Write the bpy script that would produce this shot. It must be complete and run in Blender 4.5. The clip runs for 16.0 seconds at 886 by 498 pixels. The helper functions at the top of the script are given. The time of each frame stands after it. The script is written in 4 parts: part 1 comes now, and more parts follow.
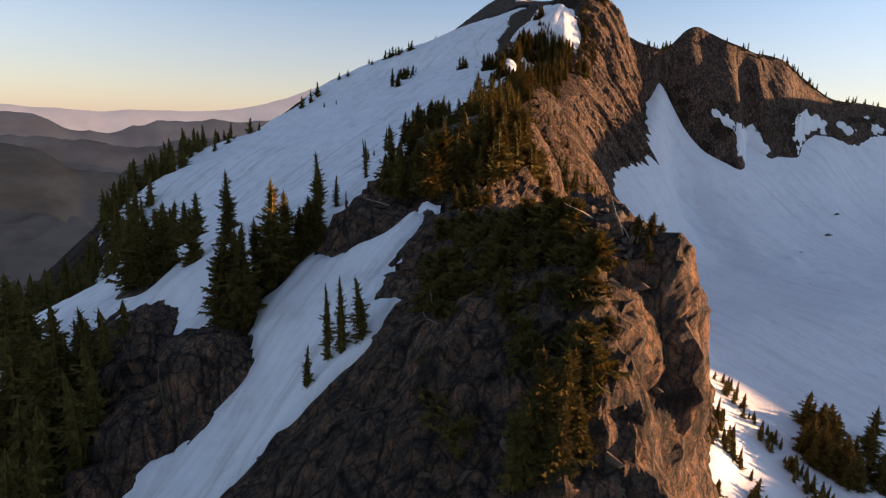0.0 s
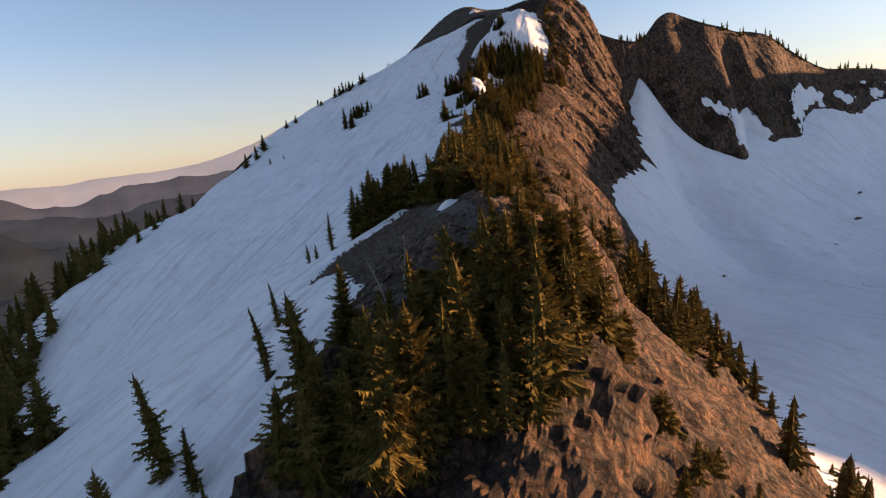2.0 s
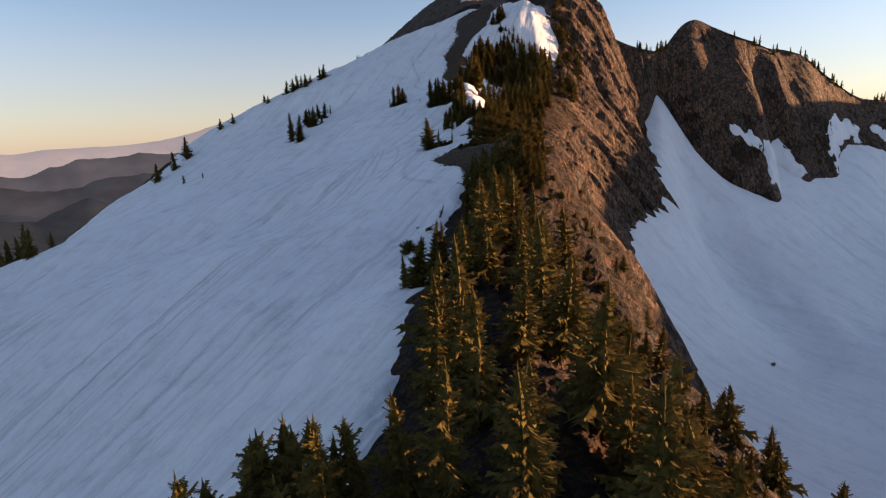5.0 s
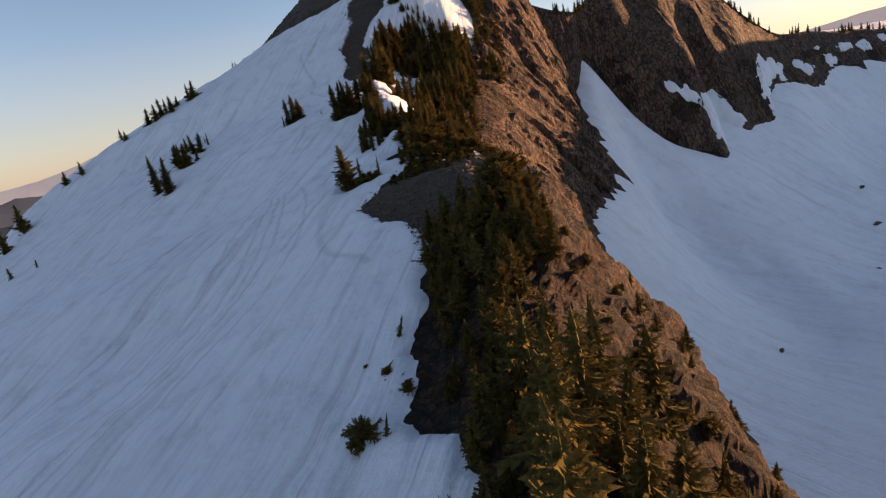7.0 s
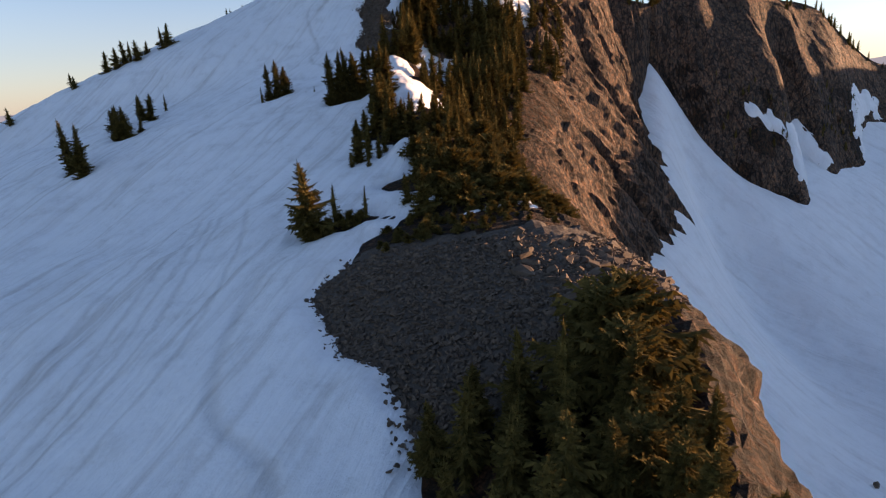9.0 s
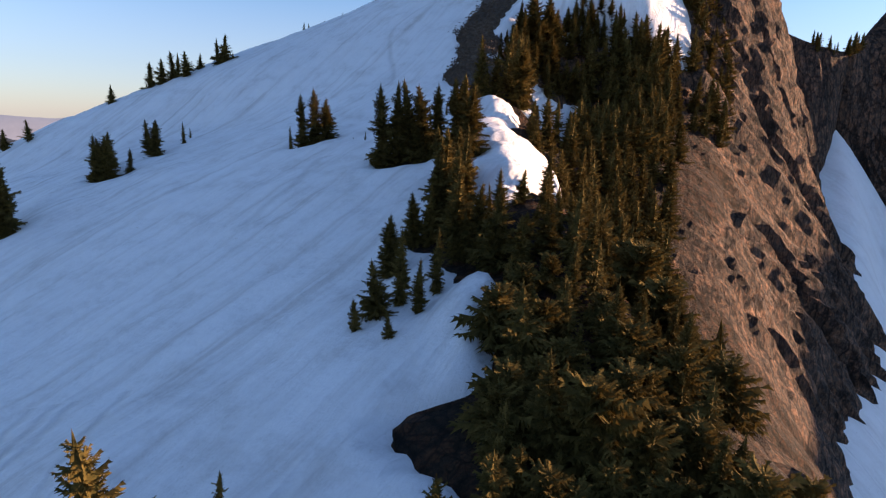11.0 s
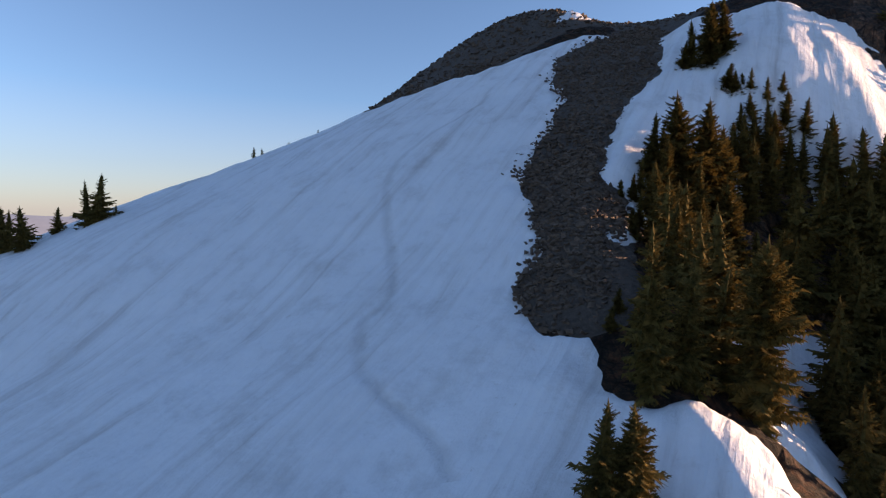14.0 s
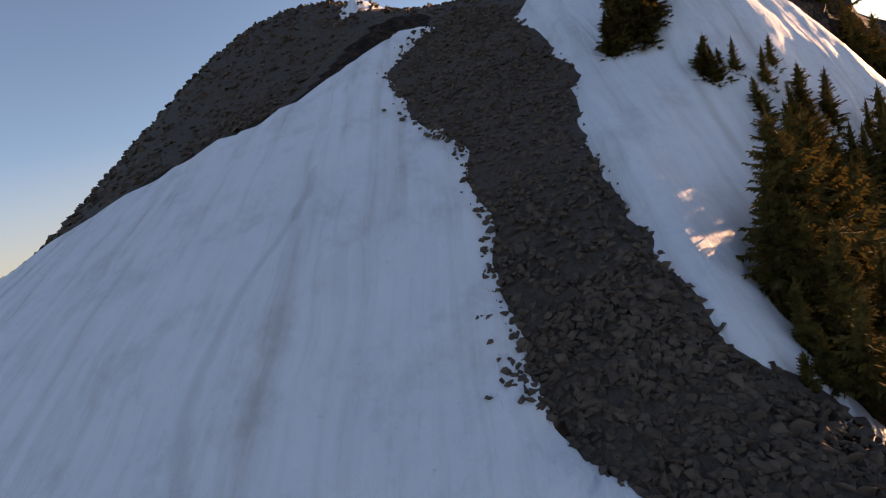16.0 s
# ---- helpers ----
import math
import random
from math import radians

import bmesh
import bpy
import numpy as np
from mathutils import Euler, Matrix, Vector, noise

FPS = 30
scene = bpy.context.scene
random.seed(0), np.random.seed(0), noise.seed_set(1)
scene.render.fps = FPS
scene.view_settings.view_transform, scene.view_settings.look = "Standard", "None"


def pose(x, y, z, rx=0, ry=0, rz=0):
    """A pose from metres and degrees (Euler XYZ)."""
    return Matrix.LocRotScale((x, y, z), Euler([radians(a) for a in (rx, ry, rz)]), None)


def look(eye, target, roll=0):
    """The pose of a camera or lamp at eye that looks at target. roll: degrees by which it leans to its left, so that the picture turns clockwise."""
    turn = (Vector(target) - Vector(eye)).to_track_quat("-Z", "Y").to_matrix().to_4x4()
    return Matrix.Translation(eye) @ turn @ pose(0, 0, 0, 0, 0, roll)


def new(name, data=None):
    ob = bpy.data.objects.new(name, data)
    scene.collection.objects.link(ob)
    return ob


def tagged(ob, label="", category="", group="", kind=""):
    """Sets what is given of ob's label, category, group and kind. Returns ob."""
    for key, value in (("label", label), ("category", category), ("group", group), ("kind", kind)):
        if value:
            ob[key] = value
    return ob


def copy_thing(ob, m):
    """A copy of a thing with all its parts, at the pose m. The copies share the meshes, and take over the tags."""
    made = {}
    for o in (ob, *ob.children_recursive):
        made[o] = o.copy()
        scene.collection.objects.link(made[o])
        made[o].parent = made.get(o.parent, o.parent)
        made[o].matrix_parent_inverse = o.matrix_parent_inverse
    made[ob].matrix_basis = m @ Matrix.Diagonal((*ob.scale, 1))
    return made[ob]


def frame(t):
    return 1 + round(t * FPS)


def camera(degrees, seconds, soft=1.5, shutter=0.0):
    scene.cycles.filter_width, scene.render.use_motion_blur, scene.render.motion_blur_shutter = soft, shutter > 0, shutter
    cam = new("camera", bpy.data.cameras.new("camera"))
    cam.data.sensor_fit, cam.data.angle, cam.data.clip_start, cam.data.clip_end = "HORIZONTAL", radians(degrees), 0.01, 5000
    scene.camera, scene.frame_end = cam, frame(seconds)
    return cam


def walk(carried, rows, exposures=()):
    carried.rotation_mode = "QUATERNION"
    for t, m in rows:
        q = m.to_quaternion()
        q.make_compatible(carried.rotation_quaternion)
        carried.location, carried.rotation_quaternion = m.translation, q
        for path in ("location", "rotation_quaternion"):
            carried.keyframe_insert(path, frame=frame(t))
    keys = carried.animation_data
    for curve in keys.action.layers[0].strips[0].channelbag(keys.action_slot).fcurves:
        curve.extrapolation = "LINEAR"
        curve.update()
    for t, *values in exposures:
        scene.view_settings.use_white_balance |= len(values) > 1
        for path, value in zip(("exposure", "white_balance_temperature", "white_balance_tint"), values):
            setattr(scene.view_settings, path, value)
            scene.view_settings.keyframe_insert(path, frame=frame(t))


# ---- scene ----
cam = camera(79.6, 16.0, soft=1.25)
METRES, EYE, TILT, LEAN, TURN = 250.0, 60.0, -13.26, -2.14, 0.0
ROWS = [
    (0.0, 0.0, 0.0, 0.0, -0.0, 0.0, 0.0),
    (0.5, 0.0015, 0.0311, 0.0117, 0.51, 1.5, 2.27),
    (1.0, 0.0027, 0.0617, 0.0247, 0.82, 2.33, 4.55),
    (1.5, 0.0037, 0.0904, 0.0377, 0.19, 3.11, 7.46),
    (2.0, 0.0053, 0.1203, 0.0519, -1.29, 1.85, 8.92),
    (2.5, 0.0076, 0.1504, 0.0652, -1.51, 0.26, 6.95),
    (3.0, 0.01, 0.18, 0.078, -1.25, -0.36, 2.72),
    (3.5, 0.0119, 0.2094, 0.0907, -1.93, -0.37, 0.6),
    (4.0, 0.0131, 0.2388, 0.1029, -2.68, 0.41, 1.63),
    (6.5, 0.0202, 0.3803, 0.1638, -9.59, -0.44, 13.99),
    (7.0, 0.0241, 0.4084, 0.1751, -12.84, -2.54, 16.27),
    (7.5, 0.0284, 0.436, 0.1849, -17.04, -4.2, 16.44),
    (8.0, 0.0366, 0.4639, 0.1946, -16.63, -4.88, 14.84),
    (8.5, 0.0449, 0.4928, 0.203, -14.78, -4.94, 12.5),
    (9.0, 0.0542, 0.5226, 0.2104, -11.48, -4.27, 8.32),
    (9.5, 0.063, 0.552, 0.2177, -7.7, -2.69, 1.54),
    (12.0, 0.0803, 0.7014, 0.272, 2.27, 3.55, -0.6),
    (12.5, 0.0803, 0.7295, 0.2849, 4.06, 6.35, -5.48),
    (13.0, 0.0782, 0.7575, 0.2996, 4.29, 8.96, -7.18),
    (13.5, 0.0751, 0.7843, 0.3149, 2.7, 9.54, -3.76),
    (14.0, 0.0707, 0.81, 0.3313, -1.26, 9.36, 2.04),
    (14.5, 0.0672, 0.8351, 0.3474, -6.09, 8.96, 7.08),
    (15.0, 0.0661, 0.8604, 0.3635, -10.42, 8.39, 12.94),
    (15.5, 0.0659, 0.8829, 0.3789, -15.77, 6.87, 18.77),
    (16.0, 0.0696, 0.9058, 0.3941, -21.91, 4.55, 23.45),
]
walk(cam, [(t, pose(0, 0, EYE, TILT, LEAN, TURN) @ pose(METRES * x, METRES * y, METRES * z, 90 + pitch, roll, yaw)) for t, x, y, z, yaw, pitch, roll in ROWS],
     exposures=[(0.0, 1.53, 6550, 20), (4.0, 1.51, 6600, 20), (7.0, 1.43, 6600, 20), (9.5, 1.61, 5850, 18), (12.5, 1.47, 5300, 17), (13.5, 1.39, 5350, 17), (14.5, 1.45, 5600, 18), (15.5, 1.44, 6100, 21), (16.0, 1.41, 6550, 22)])


# World, sun and exposure
SUN_AZ, SUN_EL = 86.0, 5.2          # degrees clockwise from the walk's heading, above the horizon
world = bpy.data.worlds.new("world")
scene.world = world
world.use_nodes = True
sky = world.node_tree.nodes.new("ShaderNodeTexSky")
sky.sky_type, sky.sun_disc = "NISHITA", False
sky.sun_elevation, sky.sun_rotation = radians(SUN_EL), radians(SUN_AZ)
sky.altitude, sky.air_density, sky.dust_density, sky.ozone_density = 1800, 1.0, 1.2, 2.0
background = world.node_tree.nodes["Background"]
background.inputs["Strength"].default_value = 0.10
soften = world.node_tree.nodes.new("ShaderNodeHueSaturation")
soften.inputs["Saturation"].default_value = 0.82
world.node_tree.links.new(sky.outputs[0], soften.inputs["Color"])
# dust low over the horizon turns the sky peach
way = world.node_tree.nodes.new("ShaderNodeTexCoord")
split = world.node_tree.nodes.new("ShaderNodeSeparateXYZ")
low = world.node_tree.nodes.new("ShaderNodeMapRange")
low.inputs["From Min"].default_value, low.inputs["From Max"].default_value = 0.0, 0.20
low.inputs["To Min"].default_value, low.inputs["To Max"].default_value = 0.55, 0.0
dusty = world.node_tree.nodes.new("ShaderNodeMix")
dusty.data_type = "RGBA"
dusty.inputs[7].default_value = (2.55, 2.0, 1.6, 1)
world.node_tree.links.new(way.outputs["Generated"], split.inputs[0])
world.node_tree.links.new(split.outputs["Z"], low.inputs["Value"])
world.node_tree.links.new(low.outputs[0], dusty.inputs[0])
world.node_tree.links.new(soften.outputs[0], dusty.inputs[6])
world.node_tree.links.new(dusty.outputs[2], background.inputs[0])
sun_way = Vector((math.sin(radians(SUN_AZ)) * math.cos(radians(SUN_EL)), math.cos(radians(SUN_AZ)) * math.cos(radians(SUN_EL)), math.sin(radians(SUN_EL))))
sun = new("sun", bpy.data.lights.new("sun", "SUN"))
sun.data.energy, sun.data.angle, sun.data.color = 5.0, radians(0.5), (1.0, 0.58, 0.28)
sun.matrix_world = look(sun_way * 600, (0, 0, 0))


# ---- materials ----
def material(name):
    mat = bpy.data.materials.new(name)
    mat.use_nodes = True
    tree = mat.node_tree
    return mat, tree, tree.nodes["Principled BSDF"]


def add(tree, kind, **values):
    node = tree.nodes.new(kind)
    for key, value in values.items():
        node.inputs[key.replace("_", " ")].default_value = value
    return node


def coords(tree, scale=(1, 1, 1)):
    geo = tree.nodes.new("ShaderNodeNewGeometry")
    mapping = add(tree, "ShaderNodeMapping", Scale=scale)
    tree.links.new(geo.outputs["Position"], mapping.inputs["Vector"])
    return mapping.outputs["Vector"]


def fractal(tree, vector, scale, detail=5.0, rough=0.6):
    node = add(tree, "ShaderNodeTexNoise", Scale=scale, Detail=detail, Roughness=rough)
    tree.links.new(vector, node.inputs["Vector"])
    return node.outputs["Fac"]


def ramp(tree, factor, *stops):
    node = tree.nodes.new("ShaderNodeValToRGB")
    while len(node.color_ramp.elements) < len(stops):
        node.color_ramp.elements.new(0.5)
    for element, (at, colour) in zip(node.color_ramp.elements, stops):
        element.position, element.color = at, (*colour, 1)
    tree.links.new(factor, node.inputs[0])
    return node.outputs["Color"]


def mixed(tree, kind, factor, a, b):
    node = tree.nodes.new("ShaderNodeMix")
    node.data_type, node.blend_type = "RGBA", kind
    for at, value in ((0, factor), (6, a), (7, b)):
        if isinstance(value, bpy.types.NodeSocket):
            tree.links.new(value, node.inputs[at])
        else:
            node.inputs[at].default_value = value if at == 0 else (*value, 1)
    return node.outputs[2]


def relief(tree, shader, height, strength, distance):
    node = add(tree, "ShaderNodeBump", Strength=strength, Distance=distance)
    tree.links.new(height, node.inputs["Height"])
    tree.links.new(node.outputs[0], shader.inputs["Normal"])


def trail(tree, parts, wander, points, wide):
    """One where a worn line crosses the snow: points are (y, x) along it, wide is half its width in metres."""
    ys, xs = [p[0] for p in points], [p[1] for p in points]
    x0, x1 = min(xs) - 1.0, max(xs) + 1.0

    def calc(kind, a, b):
        node = tree.nodes.new("ShaderNodeMath")
        node.operation = kind
        for at, value in enumerate((a, b)):
            if isinstance(value, bpy.types.NodeSocket):
                tree.links.new(value, node.inputs[at])
            else:
                node.inputs[at].default_value = value
        return node.outputs[0]
    along = calc("DIVIDE", calc("SUBTRACT", parts.outputs["Y"], ys[0]), ys[-1] - ys[0])
    curve = tree.nodes.new("ShaderNodeFloatCurve")
    line = curve.mapping.curves[0]
    while len(line.points) < len(points):
        line.points.new(0.5, 0.5)
    for knot, (y, x) in zip(line.points, points):
        knot.location = ((y - ys[0]) / (ys[-1] - ys[0]), (x - x0) / (x1 - x0))
    curve.mapping.update()
    tree.links.new(along, curve.inputs["Value"])
    middle = calc("ADD", calc("MULTIPLY", curve.outputs[0], x1 - x0), x0)
    off = calc("ABSOLUTE", calc("ADD", calc("SUBTRACT", parts.outputs["X"], middle), calc("MULTIPLY", calc("SUBTRACT", wander, 0.5), 1.2)), 0.0)
    near = add(tree, "ShaderNodeMapRange")
    near.interpolation_type = "SMOOTHSTEP"
    tree.links.new(off, near.inputs["Value"])
    for key, value in (("From Min", 0.0), ("From Max", wide), ("To Min", 1.0), ("To Max", 0.0)):
        near.inputs[key].default_value = value
    ends = calc("MULTIPLY", calc("GREATER_THAN", along, 0.0), calc("LESS_THAN", along, 1.0))
    return calc("MULTIPLY", near.outputs[0], ends)


# the foot path along the crest, and ski tracks down the slope: (y, x), half width, how dirty, how deep
FOOT_PATH = ((157.4, 9.4), (159.9, 8.4), (163.8, 6.1), (169.5, 5.7), (172.5, 6.2), (175.6, 6.9), (178.8, 9.1))
UPPER_PATH = ((234.3, 17.3), (235.6, 17), (238, 15.6), (240.3, 13.8), (242.6, 13.1), (245.5, 12.8), (247.9, 14.2), (252, 14), (256, 13.4), (261, 13.2), (265.3, 15.5), (269.5, 20.5), (272.1, 23))
SIDE_PATH = ((210.4, 5), (213.1, 6.3), (216.7, 7.9), (221.2, 8.7), (222.3, 10.1))
TRAILS = ((FOOT_PATH, 0.8, 0.40, 0.4), (UPPER_PATH, 0.6, 0.36, 0.4), (SIDE_PATH, 0.6, 0.35, 0.4))
for shift, fan in ((0, 0), (1.6, 0.4), (3.4, -0.2), (7.5, 0.9), (-4, 0.6)):
    TRAILS += ((((96, -62 - 9 * fan - shift), (122, -36 - 5 * fan - shift), (140, -22 - 2 * fan - shift), (154, -12.8 - shift), (164, -5.8 - shift), (178, 0.5 - shift), (194, 2.5 - 0.6 * shift)), 0.45, 0.35, 0.3),)


def snow_material(name, streak, turn, dirt_amount, trails=()):
    """Old spring snow: faintly dirty, with melt runnels along the fall line and small suncups."""
    mat, tree, shader = material(name)
    geo = tree.nodes.new("ShaderNodeNewGeometry")
    spin = add(tree, "ShaderNodeMapping", Rotation=(0, 0, radians(turn)))
    mapping = add(tree, "ShaderNodeMapping", Scale=(streak, 0.035, 0.035))
    tree.links.new(geo.outputs["Position"], spin.inputs["Vector"])
    tree.links.new(spin.outputs["Vector"], mapping.inputs["Vector"])
    warp = tree.nodes.new("ShaderNodeTexNoise")
    warp.inputs["Scale"].default_value = 0.12
    tree.links.new(geo.outputs["Position"], warp.inputs["Vector"])
    bent = mixed(tree, "ADD", 1.0, mapping.outputs["Vector"], warp.outputs["Color"])
    runnel = fractal(tree, bent, 1.0, 6, 0.6)
    broad = fractal(tree, coords(tree), 0.035, 4)
    fine = fractal(tree, coords(tree), 2.2, 6, 0.7)
    base = ramp(tree, broad, (0.3, (0.86, 0.87, 0.89)), (0.7, (0.94, 0.94, 0.95)))
    dirt = ramp(tree, runnel, (0.32, (0.68, 0.65, 0.62)), (0.43, (0.90, 0.89, 0.88)), (0.54, (1, 1, 1)))
    colour = mixed(tree, "MULTIPLY", 0.75 * dirt_amount, base, dirt)
    mottle = fractal(tree, coords(tree, (1, 1, 0.4)), 0.33, 7, 0.72)
    colour = mixed(tree, "MULTIPLY", 0.8 * dirt_amount, colour, ramp(tree, mottle, (0.33, (0.76, 0.745, 0.73)), (0.48, (0.95, 0.95, 0.95)), (0.62, (1, 1, 1))))
    speck = ramp(tree, fine, (0.27, (0.7, 0.66, 0.6)), (0.36, (1, 1, 1)))
    colour = mixed(tree, "MULTIPLY", 0.6, colour, speck)
    shader.inputs["Roughness"].default_value = 0.62
    shader.inputs["Specular IOR Level"].default_value = 0.25
    cups = add(tree, "ShaderNodeTexVoronoi", Scale=1.5)
    cups.feature = "SMOOTH_F1"
    tree.links.new(coords(tree), cups.inputs["Vector"])
    # old ski tracks: thin grooves that wander down the slope
    tracks = add(tree, "ShaderNodeTexWave", Scale=0.045, Distortion=7.0, Detail=1.0, Detail_Scale=0.35)
    tree.links.new(spin.outputs["Vector"], tracks.inputs["Vector"])
    groove = ramp(tree, tracks.outputs["Fac"], (0.0, (0.35, 0.35, 0.35)), (0.02, (0.6, 0.6, 0.6)), (0.05, (0.5, 0.5, 0.5)))
    parts = add(tree, "ShaderNodeSeparateXYZ")
    tree.links.new(geo.outputs["Position"], parts.inputs[0])
    height = mixed(tree, "ADD", 0.35, runnel, fine)
    for points, wide, dark, deep in trails:
        mask = trail(tree, parts, mottle, points, wide)
        colour = mixed(tree, "MULTIPLY", mixed(tree, "MULTIPLY", 1.0, mask, (dark, dark, dark)), colour, (0.62, 0.60, 0.58))
        height = mixed(tree, "SUBTRACT", deep, height, mask)
    tree.links.new(colour, shader.inputs["Base Color"])
    height = mixed(tree, "ADD", 0.22, height, cups.outputs["Distance"])
    height = mixed(tree, "ADD", 1.0, height, groove)
    relief(tree, shader, height, 0.8, 0.35)
    return mat


def rock_material(name, dark, light, warm, pale):
    """Weathered jointed rock: blocks of differing tint, seams between them, grain, lichen and a rough relief."""
    mat, tree, shader = material(name)
    p = coords(tree)
    wander = add(tree, "ShaderNodeTexNoise", Scale=0.9, Detail=4.0)
    tree.links.new(p, wander.inputs["Vector"])
    bent = mixed(tree, "LINEAR_LIGHT", 0.35, coords(tree, (1, 1, 0.55)), wander.outputs["Color"])

    tall = mixed(tree, "LINEAR_LIGHT", 0.3, coords(tree, (1, 1, 0.2)), wander.outputs["Color"])

    def blocks(scale, feature, vector=bent):
        node = add(tree, "ShaderNodeTexVoronoi", Scale=scale)
        node.feature = feature
        tree.links.new(vector, node.inputs["Vector"])
        return node
    big = fractal(tree, p, 0.11, 5)
    mid = fractal(tree, coords(tree, (1, 1, 0.6)), 1.3, 10, 0.74)
    fine = fractal(tree, p, 7.0, 6, 0.75)
    colour = ramp(tree, mid, (0.38, dark), (0.48, light), (0.57, warm), (0.68, pale))
    colour = mixed(tree, "MULTIPLY", 0.8, colour, ramp(tree, big, (0.32, (0.62, 0.60, 0.58)), (0.62, (1.1, 1.04, 1.0))))
    tint = add(tree, "ShaderNodeSeparateColor")
    tree.links.new(blocks(1.1, "F1").outputs["Color"], tint.inputs[0])
    colour = mixed(tree, "MULTIPLY", 0.9, colour, ramp(tree, tint.outputs[0], (0.0, (0.55, 0.53, 0.52)), (0.6, (1.0, 0.97, 0.94)), (1.0, (1.4, 1.25, 1.15))))
    colour = mixed(tree, "MULTIPLY", 0.85, colour, ramp(tree, fine, (0.34, (0.42, 0.42, 0.42)), (0.58, (1.2, 1.17, 1.14))))
    for scale, deep, vector in ((0.42, 0.9, tall), (0.95, 0.8, tall), (1.9, 0.6, bent)):
        seam = ramp(tree, blocks(scale, "DISTANCE_TO_EDGE", vector).outputs["Distance"], (0.0, (0.14, 0.13, 0.13)), (0.07, (1, 1, 1)))
        colour = mixed(tree, "MULTIPLY", deep, colour, seam)
    tree.links.new(colour, shader.inputs["Base Color"])
    shader.inputs["Roughness"].default_value = 0.9
    shader.inputs["Specular IOR Level"].default_value = 0.3
    flute = fractal(tree, coords(tree, (1, 1, 0.12)), 0.8, 7, 0.68)
    rise = mixed(tree, "ADD", 0.7, mid, flute)
    rise = mixed(tree, "ADD", 0.5, rise, blocks(0.8, "F1", tall).outputs["Color"])
    rise = mixed(tree, "ADD", 0.35, rise, fine)
    relief(tree, shader, rise, 0.9, 0.5)
    return mat


def plain_material(name, a, b, scale, rough=0.9, bump=0.3, depth=0.02):
    mat, tree, shader = material(name)
    n = fractal(tree, coords(tree), scale, 6, 0.65)
    info = tree.nodes.new("ShaderNodeObjectInfo")
    island = tree.nodes.new("ShaderNodeNewGeometry")
    colour = ramp(tree, n, (0.3, a), (0.7, b))
    colour = mixed(tree, "MULTIPLY", 0.55, colour, ramp(tree, info.outputs["Random"], (0.0, (0.62, 0.62, 0.62)), (1.0, (1.2, 1.16, 1.1))))
    colour = mixed(tree, "MULTIPLY", 0.5, colour, ramp(tree, island.outputs["Random Per Island"], (0.0, (0.55, 0.55, 0.56)), (1.0, (1.3, 1.25, 1.2))))
    tree.links.new(colour, shader.inputs["Base Color"])
    shader.inputs["Roughness"].default_value = rough
    relief(tree, shader, n, bump, depth)
    return mat


def far_material(name, colour, haze, glow, vary=0.3):
    """Distant land; the lit evening haze before it is painted on as emission."""
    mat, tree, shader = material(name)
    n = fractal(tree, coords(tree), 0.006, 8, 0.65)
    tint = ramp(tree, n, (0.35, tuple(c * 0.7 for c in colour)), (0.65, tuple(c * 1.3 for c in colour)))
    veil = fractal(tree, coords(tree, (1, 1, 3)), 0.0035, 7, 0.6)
    glow_tint = ramp(tree, veil, (0.35, tuple(c * (1 - vary) for c in haze)), (0.65, tuple(c * (1 + vary) for c in haze)))
    tree.links.new(glow_tint, shader.inputs["Emission Color"])
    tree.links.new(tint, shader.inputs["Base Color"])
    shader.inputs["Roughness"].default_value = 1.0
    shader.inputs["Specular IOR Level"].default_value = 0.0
    shader.inputs["Emission Strength"].default_value = glow
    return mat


SNOW = snow_material("old_snow", 0.9, 34, 0.9, TRAILS)
BOWL_SNOW = snow_material("bowl_snow", 0.5, -35, 0.45)
ROCK = rock_material("cliff_rock", (0.042, 0.035, 0.030), (0.112, 0.090, 0.072), (0.225, 0.134, 0.077), (0.235, 0.188, 0.147))
STONE = plain_material("talus_stone", (0.058, 0.042, 0.030), (0.140, 0.104, 0.074), 1.6, bump=0.6, depth=0.08)
NEEDLES = plain_material("fir_needles", (0.026, 0.031, 0.010), (0.215, 0.155, 0.042), 3.0, bump=0.4, depth=0.05)
NEEDLES.node_tree.nodes["Principled BSDF"].inputs["Specular IOR Level"].default_value = 0.08
thin = add(NEEDLES.node_tree, "ShaderNodeBsdfTranslucent", Color=(0.190, 0.130, 0.030, 1))
through_needles = add(NEEDLES.node_tree, "ShaderNodeMixShader", Fac=0.13)
NEEDLES.node_tree.links.new(NEEDLES.node_tree.nodes["Principled BSDF"].outputs[0], through_needles.inputs[1])
NEEDLES.node_tree.links.new(thin.outputs[0], through_needles.inputs[2])
NEEDLES.node_tree.links.new(through_needles.outputs[0], NEEDLES.node_tree.nodes["Material Output"].inputs["Surface"])
BARK = plain_material("fir_bark", (0.045, 0.036, 0.028), (0.10, 0.08, 0.062), 4.0, bump=0.6, depth=0.03)
DEADWOOD = plain_material("dead_wood", (0.25, 0.22, 0.19), (0.42, 0.38, 0.33), 5.0, bump=0.5, depth=0.02)
GRAVEL = plain_material("gravel", (0.036, 0.029, 0.023), (0.100, 0.081, 0.064), 3.5, bump=0.9, depth=0.15)
HEATH = rock_material("heath", (0.015, 0.013, 0.009), (0.045, 0.032, 0.018), (0.095, 0.046, 0.020), (0.090, 0.064, 0.040))


